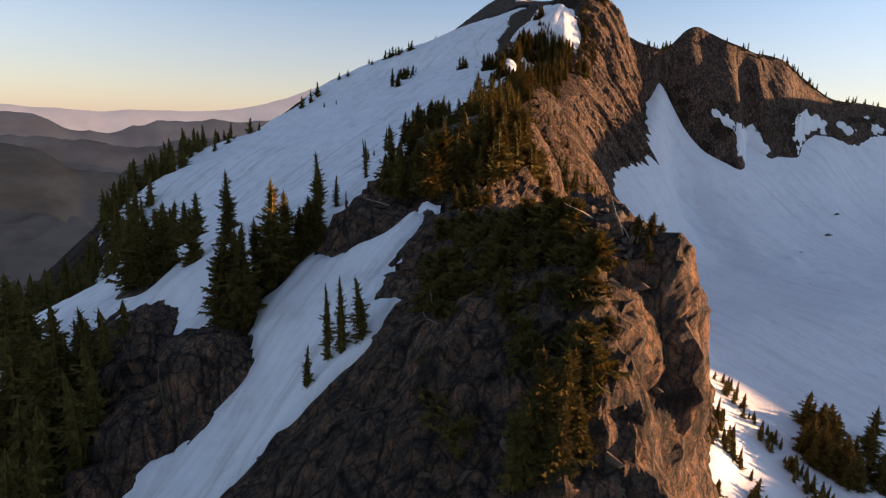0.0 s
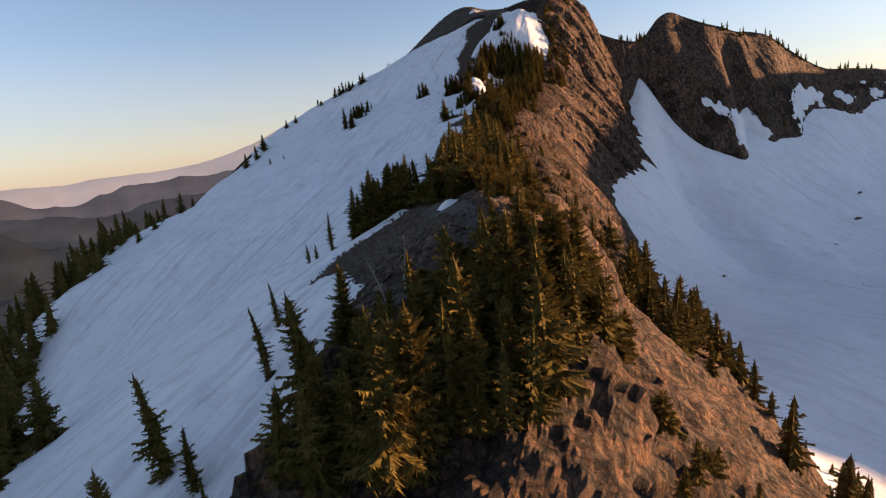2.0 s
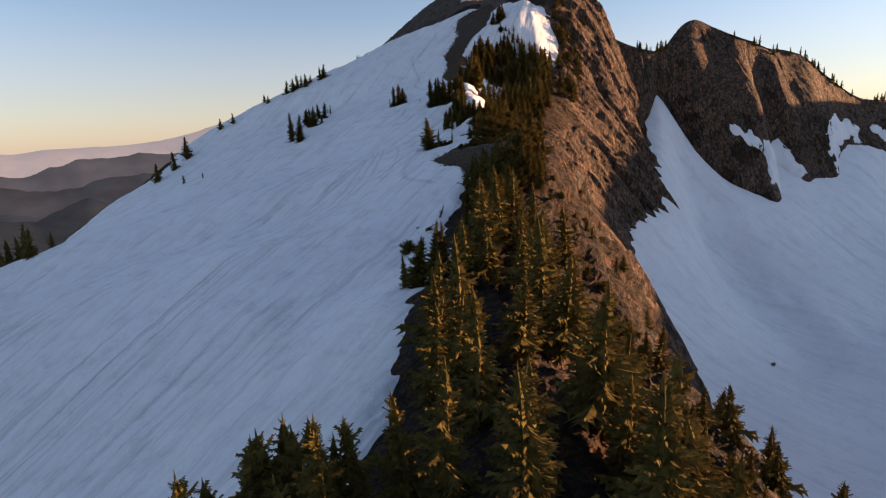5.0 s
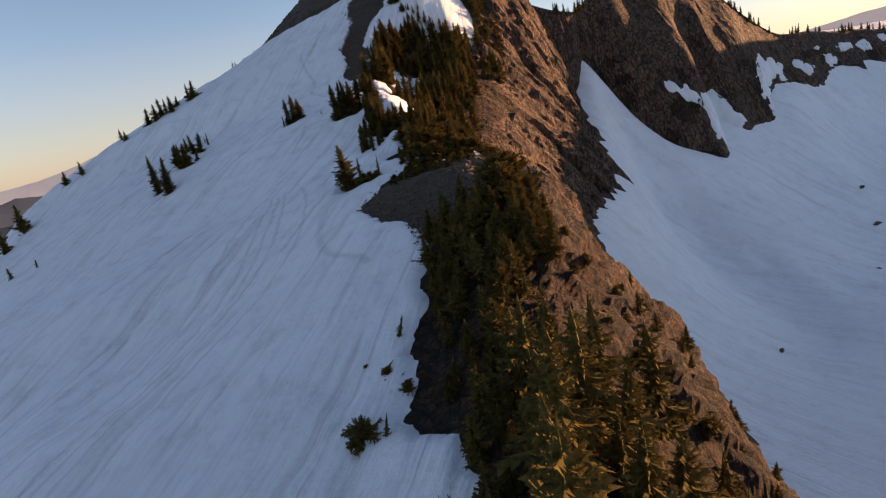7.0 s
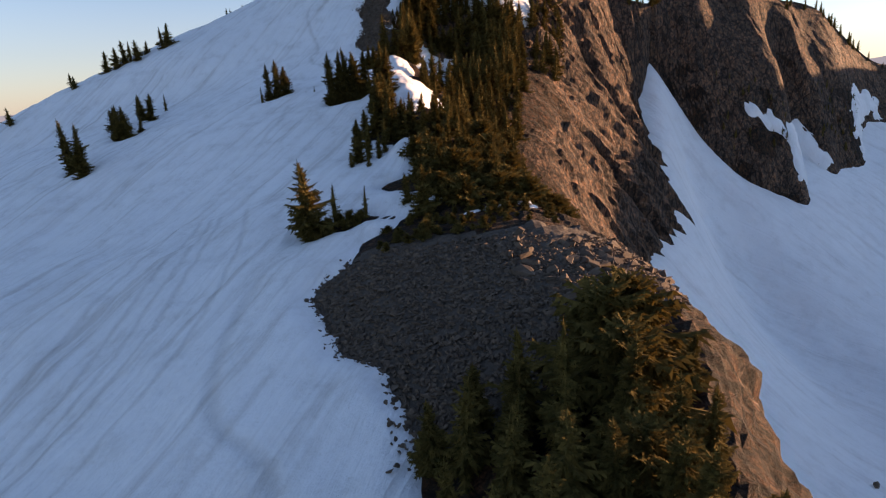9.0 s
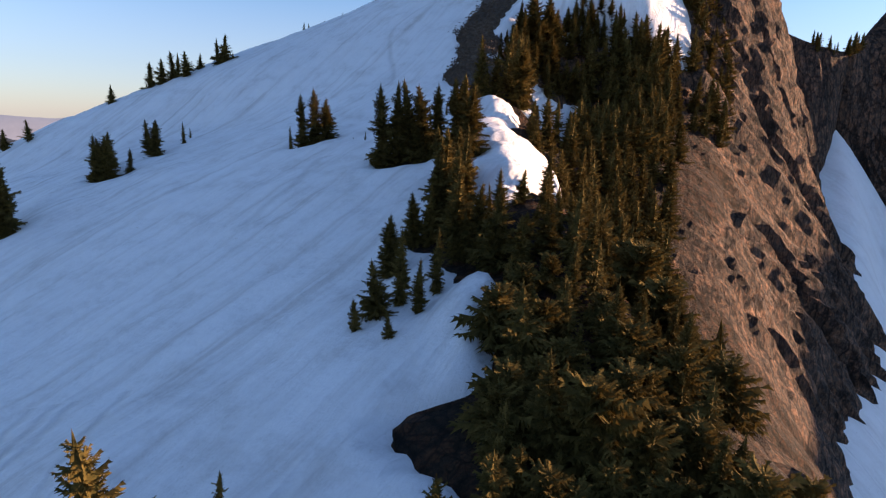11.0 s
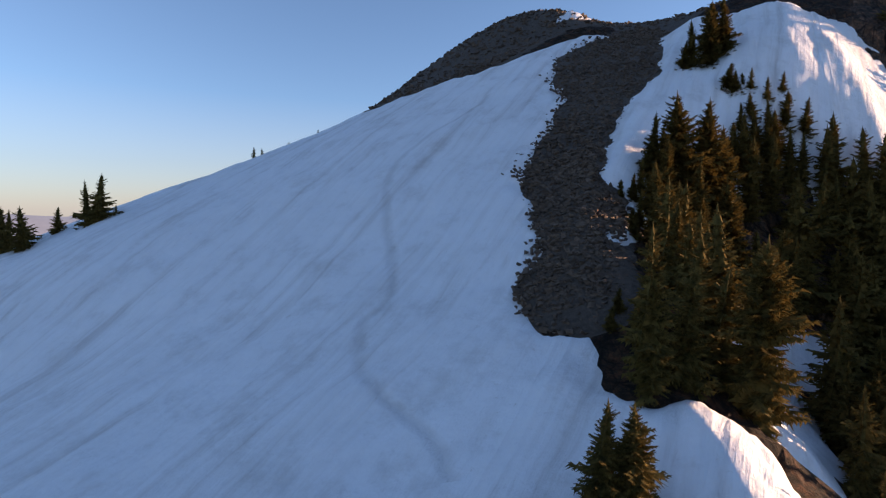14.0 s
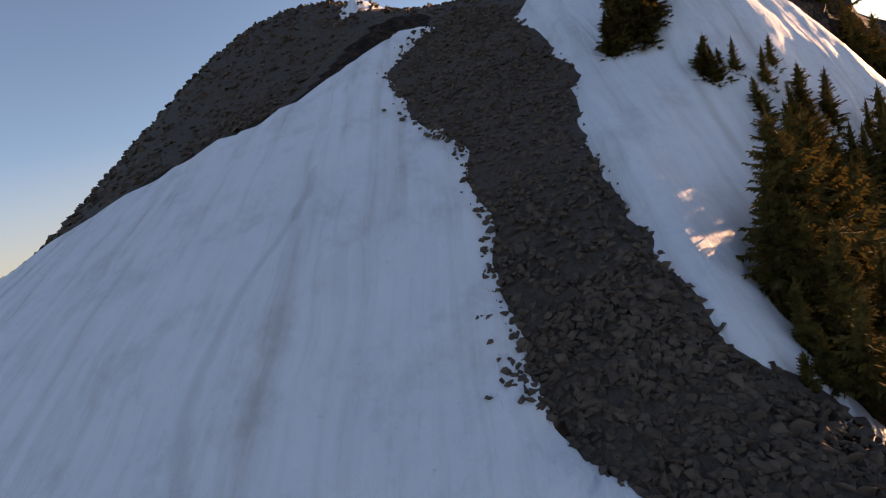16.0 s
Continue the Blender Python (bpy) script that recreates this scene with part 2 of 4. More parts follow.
# ---- the lie of the land ----
def lattice(ix, iy, iz):
    h = (ix.astype(np.int64) * 374761393 + iy.astype(np.int64) * 668265263 + iz.astype(np.int64) * 2147483647) & 0xFFFFFFFF
    h = ((h ^ (h >> 13)) * 1274126177) & 0xFFFFFFFF
    return ((h ^ (h >> 16)) & 0xFFFF) / 32767.5 - 1.0


def vnoise(x, y, z):
    x, y, z = np.broadcast_arrays(np.asarray(x, float), np.asarray(y, float), np.asarray(z, float))
    fx, fy, fz = np.floor(x), np.floor(y), np.floor(z)
    u, v, w = x - fx, y - fy, z - fz
    u, v, w = u * u * (3 - 2 * u), v * v * (3 - 2 * v), w * w * (3 - 2 * w)
    out = 0
    for dx in (0, 1):
        for dy in (0, 1):
            for dz in (0, 1):
                out = out + lattice(fx + dx, fy + dy, fz + dz) * (u if dx else 1 - u) * (v if dy else 1 - v) * (w if dz else 1 - w)
    return out


def fbm(x, y, z=0.0, octaves=4, gain=0.5):
    out, amp = 0, 1.0
    for i in range(octaves):
        out = out + amp * vnoise(x * 2 ** i + 17.3 * i, y * 2 ** i - 9.1 * i, z * 2 ** i + 4.7 * i)
        amp *= gain
    return out


def smooth_table(ys, values, at):
    """Cubic through the stations, with slopes from their neighbours."""
    ys, values = np.asarray(ys, float), np.asarray(values, float)
    m = np.gradient(values, ys)
    at = np.clip(at, ys[0], ys[-1])
    i = np.clip(np.searchsorted(ys, at) - 1, 0, len(ys) - 2)
    h = ys[i + 1] - ys[i]
    t = (at - ys[i]) / h
    a, b = (1 + 2 * t) * (1 - t) ** 2, t * (1 - t) ** 2
    return a * values[i] + b * h * m[i] + t * t * (3 - 2 * t) * values[i + 1] - t * t * (1 - t) * h * m[i + 1]


# Cross sections of the ridge at these distances along it
STATION = (-80, 0, 14, 24, 30, 38, 44, 56, 66, 76, 97, 120, 140, 152, 170, 185, 200, 218, 236, 250, 265, 285, 305, 330, 370)
# snow slope west of the ridge: height 15 m west of the line, and its grade
WEST_Z = (14, 30, 33.2, 34.23, 35.6, 39.95, 43.6, 49.7, 51.45, 51.7, 51.9, 51.2, 56.5, 59.4, 60.2, 65.4, 67.3, 73.9, 78.8, 81.5, 91, 97, 93, 89.3, 70)
WEST_GRADE = (0.5, 0.5, 0.5, 0.5, 0.5, 0.5, 0.5, 0.49, 0.48, 0.48, 0.47, 0.42, 0.32, 0.24, 0.18, 0.16, 0.208, 0.252, 0.262, 0.21, 0.239, 0.414, 0.432, 0.599, 0.7)
WEST_CURVE = (0.5, 0.5, 0.5, 0.5, 0.5, 0.5, 0.5, 0.5, 0.49, 0.5, 0.6, 0.7, 0.7, 0.7, 1, 1.4, 1.2, 1.7, 1.4, 2.2, 3, 1.6, 2, 2, 2)
BROW = (-45, -50, -51, -52.1, -53, -54.53, -56, -60, -62.28, -64, -67, -70, -73, -75, -77, -78, -78, -76, -70, -64, -58, -50, -45, -45, -45)
# shoulder, rim, ledge, edge and foot: offset to the east, and height
SHOULDER_X = (0, 0, 1.1, 2.2, 2.8, 1.5, 0.5, 1.0, 1.5, 1.2, 3.4, 5, 8.5, 10.5, 11.4, 14.2, 20, 19.6, 21.9, 20.5, 24.8, 30.4, 25.8, 20.4, 20)
SHOULDER_Z = (18, 36, 41, 46.6, 50.8, 51.6, 52.0, 55.6, 59.3, 59.6, 59.7, 61, 61.5, 65.1, 69.2, 72, 76.1, 81.3, 86.4, 92.6, 102.9, 115.9, 124.9, 116.5, 95)
RIM_X = (8, 8.1, 9.7, 8.6, 10.6, 9.6, 6.3, 8.4, 7.2, 9.4, 11.9, 14.1, 17.7, 24.6, 29, 30, 28, 28.1, 29.1, 28.7, 36.1, 42.9, 44.8, 44.9, 45)
RIM_Z = (18, 36.1, 41.6, 49.6, 54.2, 54.9, 52, 55.6, 60.6, 60.4, 60, 62, 65.1, 69.7, 71.3, 72.5, 77, 80, 86, 94.7, 105.6, 117.9, 124.8, 113.8, 95)
LEDGE_X = (12, 12.3, 12.5, 11.6, 14.9, 13.4, 11.5, 14.3, 11.5, 19.8, 20.1, 20.8, 28.2, 32.3, 36.7, 37.9, 38.1, 37.9, 39.4, 41.5, 51, 61.3, 69.9, 70, 70)
LEDGE_Z = (8, 26.2, 32.2, 42.0, 48.2, 48.5, 46.5, 47.7, 54.5, 47.8, 46.3, 47.9, 58.6, 59.3, 63.8, 59.9, 65.1, 67.9, 78.7, 84.4, 107.3, 123.4, 118.4, 108, 90)
EDGE_X = (16, 16.2, 18.2, 19.18, 20.1, 22.4, 24.3, 27.6, 30.34, 32.9, 37.2, 34.9, 33.8, 40.3, 40.5, 50.5, 50, 52, 56, 60.8, 66, 83.2, 92.5, 95, 95)
EDGE_Z = (-4, 12, 16.3, 23.33, 27.4, 31.04, 32.8, 33.5, 33.3, 33.2, 35.8, 42.5, 48.4, 48.2, 41.4, 48.5, 54, 60, 74.8, 82.5, 100, 119, 106.6, 94.9, 80)
FOOT_X = (24, 24, 26, 28.38, 30, 32.14, 33.9, 38, 43.12, 48, 52.2, 53.7, 57.1, 52.3, 61.5, 63.9, 66, 71.3, 78.8, 98.3, 102.1, 105.9, 112, 120, 120)
FOOT_Z = (-10, -2, 0, 1.24, 2, 3.19, 4, 5, 5.66, 6.1, 6.2, 7.4, 10.6, 11, 20, 26, 32, 35.4, 40.1, 45, 54.9, 67.9, 84, 80, 60)
ROWS_Y = np.concatenate([np.arange(-80, 0, 2.0), np.arange(0, 18, 0.55), np.arange(18, 105, 0.4), np.arange(105, 292, 0.55), np.arange(292, 371, 1.5)])


def ridge_profile(y):
    """Points of one cross section (x rising) as columns, for every y."""
    t = lambda v: smooth_table(STATION, v, y)
    wz, grade, curve = t(WEST_Z), t(WEST_GRADE), t(WEST_CURVE) / 1000
    cols = []
    for d in (900, 600, 400, 280, 200, 150, 112, 90, 74, 60, 46, 32, 20, 9):
        over = np.maximum(d + 15 + t(BROW), 0)
        cols.append((-15.0 - d + 0 * y, wz - grade * d - curve * np.minimum(d, 110) ** 2 - np.maximum(d - 110, 0) * 0.2 - np.where(over < 20, 0.013 * over ** 2, 0.52 * over - 5.2)))
    cols.append((-15.0 + 0 * y, wz))
    for xs, zs in ((SHOULDER_X, SHOULDER_Z), (RIM_X, RIM_Z), (LEDGE_X, LEDGE_Z), (EDGE_X, EDGE_Z), (FOOT_X, FOOT_Z)):
        cols.append((t(xs), t(zs)))
    cols.append((t(FOOT_X) + 25, t(FOOT_Z) - 48))
    return np.stack([c[0] for c in cols], 1), np.stack([c[1] for c in cols], 1)


KNOTS = 21
PER = (3, 3, 3, 4, 5, 6, 7, 9, 10, 14, 14, 14, 14, 12, 30, 28, 42, 46, 44, 14)   # pieces between knots


def ridge_grid():
    """x, y, z of the smooth ridge on its own grid."""
    kx, kz = ridge_profile(ROWS_Y)
    tangent_x = np.zeros_like(kx)
    tangent_z = np.zeros_like(kz)
    tangent_x[:, 1:-1] = (kx[:, 2:] - kx[:, :-2]) / 2
    tangent_z[:, 1:-1] = (kz[:, 2:] - kz[:, :-2]) / 2
    xs, zs = [], []
    for k in range(KNOTS - 1):
        n = PER[k]
        last = k == KNOTS - 2
        t = np.arange(n + (1 if last else 0)) / n
        chord_x = (kx[:, k + 1] - kx[:, k])[:, None]
        # keep x rising
        m0 = np.clip(tangent_x[:, k], 0, 2.2 * chord_x[:, 0])[:, None]
        m1 = np.clip(tangent_x[:, k + 1], 0, 2.2 * chord_x[:, 0])[:, None]
        r0 = np.where(tangent_x[:, k] > 1e-6, m0[:, 0] / np.maximum(tangent_x[:, k], 1e-6), 0)[:, None]
        r1 = np.where(tangent_x[:, k + 1] > 1e-6, m1[:, 0] / np.maximum(tangent_x[:, k + 1], 1e-6), 0)[:, None]
        a, b, c, d = (1 + 2 * t) * (1 - t) ** 2, t * (1 - t) ** 2, t * t * (3 - 2 * t), t * t * (1 - t)
        xs.append(a * kx[:, k, None] + b * m0 + c * kx[:, k + 1, None] - d * m1)
        zs.append(a * kz[:, k, None] + b * tangent_z[:, k, None] * r0 + c * kz[:, k + 1, None] - d * tangent_z[:, k + 1, None] * r1)
    x, z = np.concatenate(xs, 1), np.concatenate(zs, 1)
    return x, np.repeat(ROWS_Y[:, None], x.shape[1], 1), z


RX, RY, RZ = ridge_grid()


def ridge_height(x, y):
    """Height of the smooth ridge at points of the plan."""
    x, y = np.atleast_1d(np.asarray(x, float)), np.atleast_1d(np.asarray(y, float))
    out = np.empty(len(x))
    i = np.clip(np.searchsorted(ROWS_Y, y) - 1, 0, len(ROWS_Y) - 2)
    f = np.clip((y - ROWS_Y[i]) / (ROWS_Y[i + 1] - ROWS_Y[i]), 0, 1)
    for n in range(len(x)):
        out[n] = (1 - f[n]) * np.interp(x[n], RX[i[n]], RZ[i[n]]) + f[n] * np.interp(x[n], RX[i[n] + 1], RZ[i[n] + 1])
    return out


# the bowl east of the ridge: line of the wall's foot
WALL_X = (30, 52, 62, 75, 92, 103, 113, 122, 130, 145, 160, 184, 196, 213, 240, 280, 340, 430, 700)
WALL_Y = (150, 200, 218, 234, 249, 268, 290, 282, 268, 264.5, 272, 272, 284, 294, 300, 310, 320, 330, 330)
WALL_Z = (12, 28, 36, 43, 48, 62, 85, 66, 50, 45, 50, 46, 56, 62, 62, 60, 58, 56, 56)


def bowl_height(x, y):
    x, y = np.asarray(x, float), np.asarray(y, float)
    wy, wz = np.interp(x, WALL_X, WALL_Y), np.interp(x, WALL_X, WALL_Z)
    d = wy - y
    d = np.maximum(d, -25)
    drop = (wz - 8) * (1 - np.exp(-(np.maximum(d, 0) / 32) ** 1.3))
    z = wz - drop + np.maximum(-d, 0) * 0.75
    z = z + np.maximum(x - 230, 0) * 0.12 * np.clip((330 - y) / 150, 0, 1) - np.maximum(135 - y, 0) * 0.07
    foot = smooth_table(STATION, FOOT_X, y)
    low = np.clip((150 - y) / 30, 0, 1)
    z = z - np.clip((x - 64) * 0.14, 0, 9) * low + 7 * np.exp(-np.maximum(x - foot, -3) / 9.0) * low
    return z - np.maximum(foot - 10 - x, 0) * 2.5


# right-hand edge of the western snowfield along the ridge
SNOW_Y = (-80, 0, 20, 28.3, 30, 31.4, 32.1, 34.9, 36.2, 37, 40.6, 42.5, 46, 49, 49.6, 50.2, 51.5, 53.1, 54.5, 56.8, 59.3, 63, 66, 69, 72, 75, 77.7, 84.6, 88.8, 93, 112, 122, 127, 131, 135.5, 138.7, 141.5, 148, 155, 157.7, 160.5, 163.5, 165.4, 167.4, 170, 172.5, 174.3, 177.4, 179, 180.7, 182.4, 184.2, 186.8, 188.4, 189.5, 191.5, 194, 196.5, 198.5, 201, 203.5, 205.5, 206.6, 208.5, 211, 214, 217, 221, 224.8, 226.6, 228.2, 230.5, 232.5, 235.2, 236.4, 237.1, 239.2, 241, 242.3, 245.2, 248.7, 253.1, 255.6, 257.4, 258.4, 260.1, 261.6, 264.3, 267.7, 272.4, 278.8, 281, 284, 287.5)
SNOW_X = (-26, -22, -17, -12.5, -10.4, -7.6, -4.2, -2.4, -3.4, -4.5, -4.7, -3, -1.5, -1, -3.5, -9, -9, -7.4, -6.4, -5.4, -4.9, -4, -2.5, -4.4, -4.6, -7.5, -9.4, -7.1, -0.8, 0, 3, 4.5, 8.5, 10, 9.5, 7.7, 8.7, 11.5, 14.6, 14.9, 14.8, 13.7, 12.1, 11.5, 11.2, 11.4, 13.3, 15, 17.5, 20, 23, 20.8, 17.5, 17.5, 21.4, 22, 22.6, 22.6, 20.4, 19.4, 21.6, 23.4, 25.3, 25.7, 27, 29, 30.2, 32, 33.6, 30, 28.4, 29, 29.9, 30.2, 28, 24.5, 23.9, 24, 22.1, 21.5, 23.5, 24, 23.8, 23.4, 24.3, 25.1, 26.2, 28, 29.3, 29.6, 31.8, 35, 39.5, 41.8)
# west and east edges of the snow beyond the upper strip of stones
UPPER_Y = (251.6, 252.5, 253.6, 254.9, 257.5, 261.1, 264.9, 269.2, 275.2, 279)
UPPER_W = (30.6, 29.2, 28.7, 29.4, 30.4, 32.6, 35.1, 39.6, 41.8, 43.5)
UPPER_E = (30.8, 31.2, 31.8, 32.4, 36, 44, 56, 60, 52, 44)


def spot(x, y, cx, cy, rx, ry, turn=0.0):
    """About the distance in metres inside an oval of the plan; minus outside."""
    c, s = math.cos(radians(turn)), math.sin(radians(turn))
    u, v = (x - cx) * c + (y - cy) * s, -(x - cx) * s + (y - cy) * c
    return (1 - np.sqrt((u / rx) ** 2 + (v / ry) ** 2)) * min(rx, ry)


def snow_depth(x, y):
    """Metres of snow over the ridge's ground, minus where it has melted out."""
    x, y = np.asarray(x, float), np.asarray(y, float)
    inside = np.interp(y, SNOW_Y, SNOW_X) - x
    inside = np.minimum(inside, (282.8 + np.where(x < 24.5, (24.5 - x) * 0.43, (x - 24.5) * 0.14) - y) * 0.9)
    rocks = np.maximum(spot(x, y, -21.5, 39.2, 6.2, 4.6, 0), spot(x, y, -33, 44, 9, 9, -30))
    rocks = np.maximum(np.maximum(rocks, spot(x, y, -26, 27, 8, 9, 0)), spot(x, y, -6.5, 49.6, 4.6, 3.4, 0))
    rocks = np.maximum(rocks, spot(x, y, 13.6, 182.2, 2.6, 0.9, -8))
    inside = np.minimum(inside, -rocks)
    inside = np.minimum(inside, (x + 10 - smooth_table(STATION, BROW, y)) * 0.15 + 1.0 * fbm(x * 0.06, y * 0.06, 12.0, 3))
    west = x - np.interp(y, UPPER_Y, UPPER_W)
    upper = np.minimum(np.interp(y, UPPER_Y, UPPER_E) - x, np.minimum(y - 251.6, 279 - y))
    for cx, cy, rx, ry, turn in ((48, 266.5, 13, 8, 8), (56, 263, 7, 6, 0), (44, 276, 6, 3.5, 20)):
        upper = np.maximum(upper, spot(x, y, cx, cy, rx, ry, turn))
    inside = np.maximum(inside, np.minimum(upper, west))
    for cx, cy, rx, ry, turn in ((37, 245.5, 3.0, 5.6, -14), (42, 250.4, 3.2, 1.9, 10), (35, 248.6, 2.2, 2.2, 0), (33, 239.5, 1.8, 3.2, -30), (23.8, 178.4, 1.6, 0.5, 0), (28.8, 178.8, 1.2, 0.6, -30), (3.7, 76.4, 1.0, 1.5, 15), (38, 294, 3.5, 1.3, 20), (27.8, 247.6, 0.9, 0.5, 40)):
        inside = np.maximum(inside, spot(x, y, cx, cy, rx, ry, turn))
    wobble = 0.55 * fbm(x * 0.45, y * 0.45, 3.1, 4, 0.65)
    return np.clip(inside + wobble, -1.5, 1.2) * 0.45


def link_mesh(name, verts, faces, mat, smooth=False, parent=None):
    me = bpy.data.meshes.new(name)
    me.from_pydata(verts, [], faces)
    if smooth:
        me.polygons.foreach_set("use_smooth", np.ones(len(me.polygons), bool))
    me.materials.append(mat)
    ob = new(name, me)
    ob.parent = parent
    return ob


def sheet(name, x, y, z, mats, keep=None, smooth=True, which=None):
    """One mesh from a grid of places; keep tells which vertices may bear faces, which the material of each face."""
    rows, cols = x.shape
    index = np.arange(rows * cols).reshape(rows, cols)
    quads = np.stack([index[:-1, :-1], index[:-1, 1:], index[1:, 1:], index[1:, :-1]], -1).reshape(-1, 4)
    verts = np.stack([x, y, z], -1).reshape(-1, 3)
    if keep is not None:
        quads = quads[keep.reshape(-1)[quads].any(1)]
        used = np.unique(quads)
        lookup = np.zeros(rows * cols, int)
        lookup[used] = np.arange(len(used))
        quads, verts = lookup[quads], verts[used]
    me = bpy.data.meshes.new(name)
    me.vertices.add(len(verts))
    me.vertices.foreach_set("co", verts.ravel())
    me.loops.add(quads.size)
    me.loops.foreach_set("vertex_index", quads.ravel().astype(np.int32))
    me.polygons.add(len(quads))
    me.polygons.foreach_set("loop_start", np.arange(0, quads.size, 4, dtype=np.int32))
    me.polygons.foreach_set("use_smooth", np.full(len(quads), smooth))
    if which is not None:
        me.polygons.foreach_set("material_index", which[:-1, :-1].ravel().astype(np.int32))
    me.update(calc_edges=True)
    for mat in mats if isinstance(mats, tuple) else (mats,):
        me.materials.append(mat)
    return new(name, me)


def normals(x, y, z):
    p = np.stack([x, y, z], -1)
    n = np.cross(np.gradient(p, axis=1), np.gradient(p, axis=0))
    return n / np.maximum(np.linalg.norm(n, axis=-1, keepdims=True), 1e-9)


def joints(x, y, z, size, tall, seed):
    """Rock broken by joints: every block of about that size has its own plane."""
    u, v, w = x / size + seed, y / size - seed, z / (size * tall)
    fu, fv, fw = np.floor(u), np.floor(v), np.floor(w)
    best = np.full(u.shape, 9e9)
    out = np.zeros(u.shape)
    for du in (-1, 0, 1):
        for dv in (-1, 0, 1):
            for dw in (-1, 0, 1):
                a, b, c = fu + du, fv + dv, fw + dw
                cu, cv, cw = a + 0.5 + 0.45 * lattice(a, b, c), b + 0.5 + 0.45 * lattice(a + 71, b, c), c + 0.5 + 0.45 * lattice(a, b + 53, c)
                d = (u - cu) ** 2 + (v - cv) ** 2 + (w - cw) ** 2
                value = 0.8 * lattice(a, b, c + 31) + 1.3 * ((u - cu) * lattice(a + 7, b, c) + (v - cv) * lattice(a, b + 7, c) + 0.35 * (w - cw) * lattice(a, b, c + 7))
                near = d < best
                out = np.where(near, value, out)
                best = np.where(near, d, best)
    return out


def crag(x, y, z, u, sharp_ribs=1.0):
    """Broken relief of weathered rock: buttresses, clefts, ribs that run down the face and blocks; u runs along the face."""
    big = fbm(x * 0.07, y * 0.07, z * 0.025, 3)
    w = u + 1.1 * fbm(x * 0.12, y * 0.12, z * 0.12, 3) + 0.10 * z
    v = 0.5 * (x + y - u) + 0.5 * z
    cleft = np.clip(1 - np.abs(fbm(w * 0.15 + 5, v * 0.02, 3.0, 2)) * 4.0, 0, 1)
    rib = lambda f, g, k: 1 - 2.2 * np.abs(vnoise(w * f + k, v * g - k, k))
    ribs = 1.2 * rib(0.12, 0.02, 2.7) + sharp_ribs * (0.85 * rib(0.31, 0.045, 6.1) + 0.5 * rib(0.72, 0.10, 1.3))
    blocks = 0.20 * joints(x * 0.8 - y * 0.6, x * 0.6 + y * 0.8, z, 3.6, 2.2, 3.3) + 0.16 * joints(x * 0.8 - y * 0.6, x * 0.6 + y * 0.8, z, 1.7, 2.0, 8.1)
    return 1.0 * big - 1.2 * cleft + ribs + blocks + 0.12 * fbm(x * 1.9, y * 1.9, z * 1.4, 3) - 0.4


def crest_x(y):
    return smooth_table(STATION, RIM_X, y)


TALUS_Y = (238, 245, 251.6, 252.5, 253.6, 254.9, 257.5, 261.1, 264.9, 269.2, 275.2, 279, 285, 300)
TALUS_X = (26.2, 27.5, 30, 29.2, 28.7, 29.4, 30.4, 32.6, 35.1, 39.6, 41.8, 44, 60, 62)


def talus(x, y):
    """About the distance inside one of the fields of loose stones; minus outside."""
    x, y = np.asarray(x, float), np.asarray(y, float)
    left = np.interp(y, SNOW_Y, SNOW_X)
    strip = np.minimum(np.minimum(x - left + 0.6, np.interp(y, TALUS_Y, TALUS_X) - x), y - 241)
    hump = np.minimum(np.minimum(y - (283 + np.abs(x - 24.5) * 0.4), 62 - x), 318 - y)
    mid = np.minimum(np.minimum(x - left + 0.6, 34.5 - x), np.minimum(y - 156.5 - np.maximum(x - 18, 0) * 0.45, 175.2 - np.maximum(x - 18, 0) * 0.3 - y + 0.8 * fbm(x * 0.3, y * 0.3, 2.0, 2)))
    low = np.minimum(np.minimum(x - left + 0.6, np.interp(y, (61, 64, 66, 68.5, 72, 74.5, 79, 85, 91), (1.8, 3.5, 4.3, 4.6, 4.2, 2.5, 2.3, 2.2, 1.5)) - x), np.minimum(y - 61, 91 - y))
    return np.maximum(np.maximum(strip, hump), np.maximum(mid, low))


# the ridge
RIM_LINE = crest_x(RY)
n = normals(RX, RY, RZ)
depth = snow_depth(RX, RY)
loose = np.clip(talus(RX, RY) * 0.5 + 0.3, 0, 1)
bare = np.clip(0.12 - depth * 1.9, 0.0, 1.0)
steep = np.clip(1.35 - n[..., 2] * 1.2, 0.12, 1.0)
steep = np.where(RY < 62, np.clip(steep, 0.3, 0.5), np.where(n[..., 2] > 0.55, steep * 0.6, steep))
steep = np.where((RY > 92) & (RY < 178) & (RX > RIM_LINE + 1), np.minimum(steep, 0.5), steep)
steep = np.where((RY > 234) & (RY < 264) & (RX > 26) & (RX < 58), np.minimum(steep, 0.25), steep)
sharp = lambda s, seed: 1 - 2 * np.abs(vnoise(RX * s + seed, RY * s - seed, RZ * s * 0.8))
rubble = 0.7 * fbm(RX * 0.2, RY * 0.2, RZ * 0.2, 3) + 0.5 * sharp(0.33, 3.7) + 0.30 * sharp(0.71, 8.2) + 0.18 * sharp(1.5, 1.9) + 0.10 * joints(RX * 0.9 - RZ * 0.4, RY, RZ * 0.9 + RX * 0.4, 2.1, 1.3, 2.2) - 0.45
rough = np.where((RX > RIM_LINE - 3) & (RY > 92) & (RY < 178), 1.1, np.where((RY < 62) | ((RY < 96) & (RX > RIM_LINE - 2)), 1.0, 0.2))
push = (crag(RX, RY, RZ, RY + 0.25 * RX * (RY > 225), 1 + 0.8 * np.clip((RY - 185) / 15, 0, 1)) * steep + rubble * rough * 0.8) * bare * (1 - 0.85 * loose)
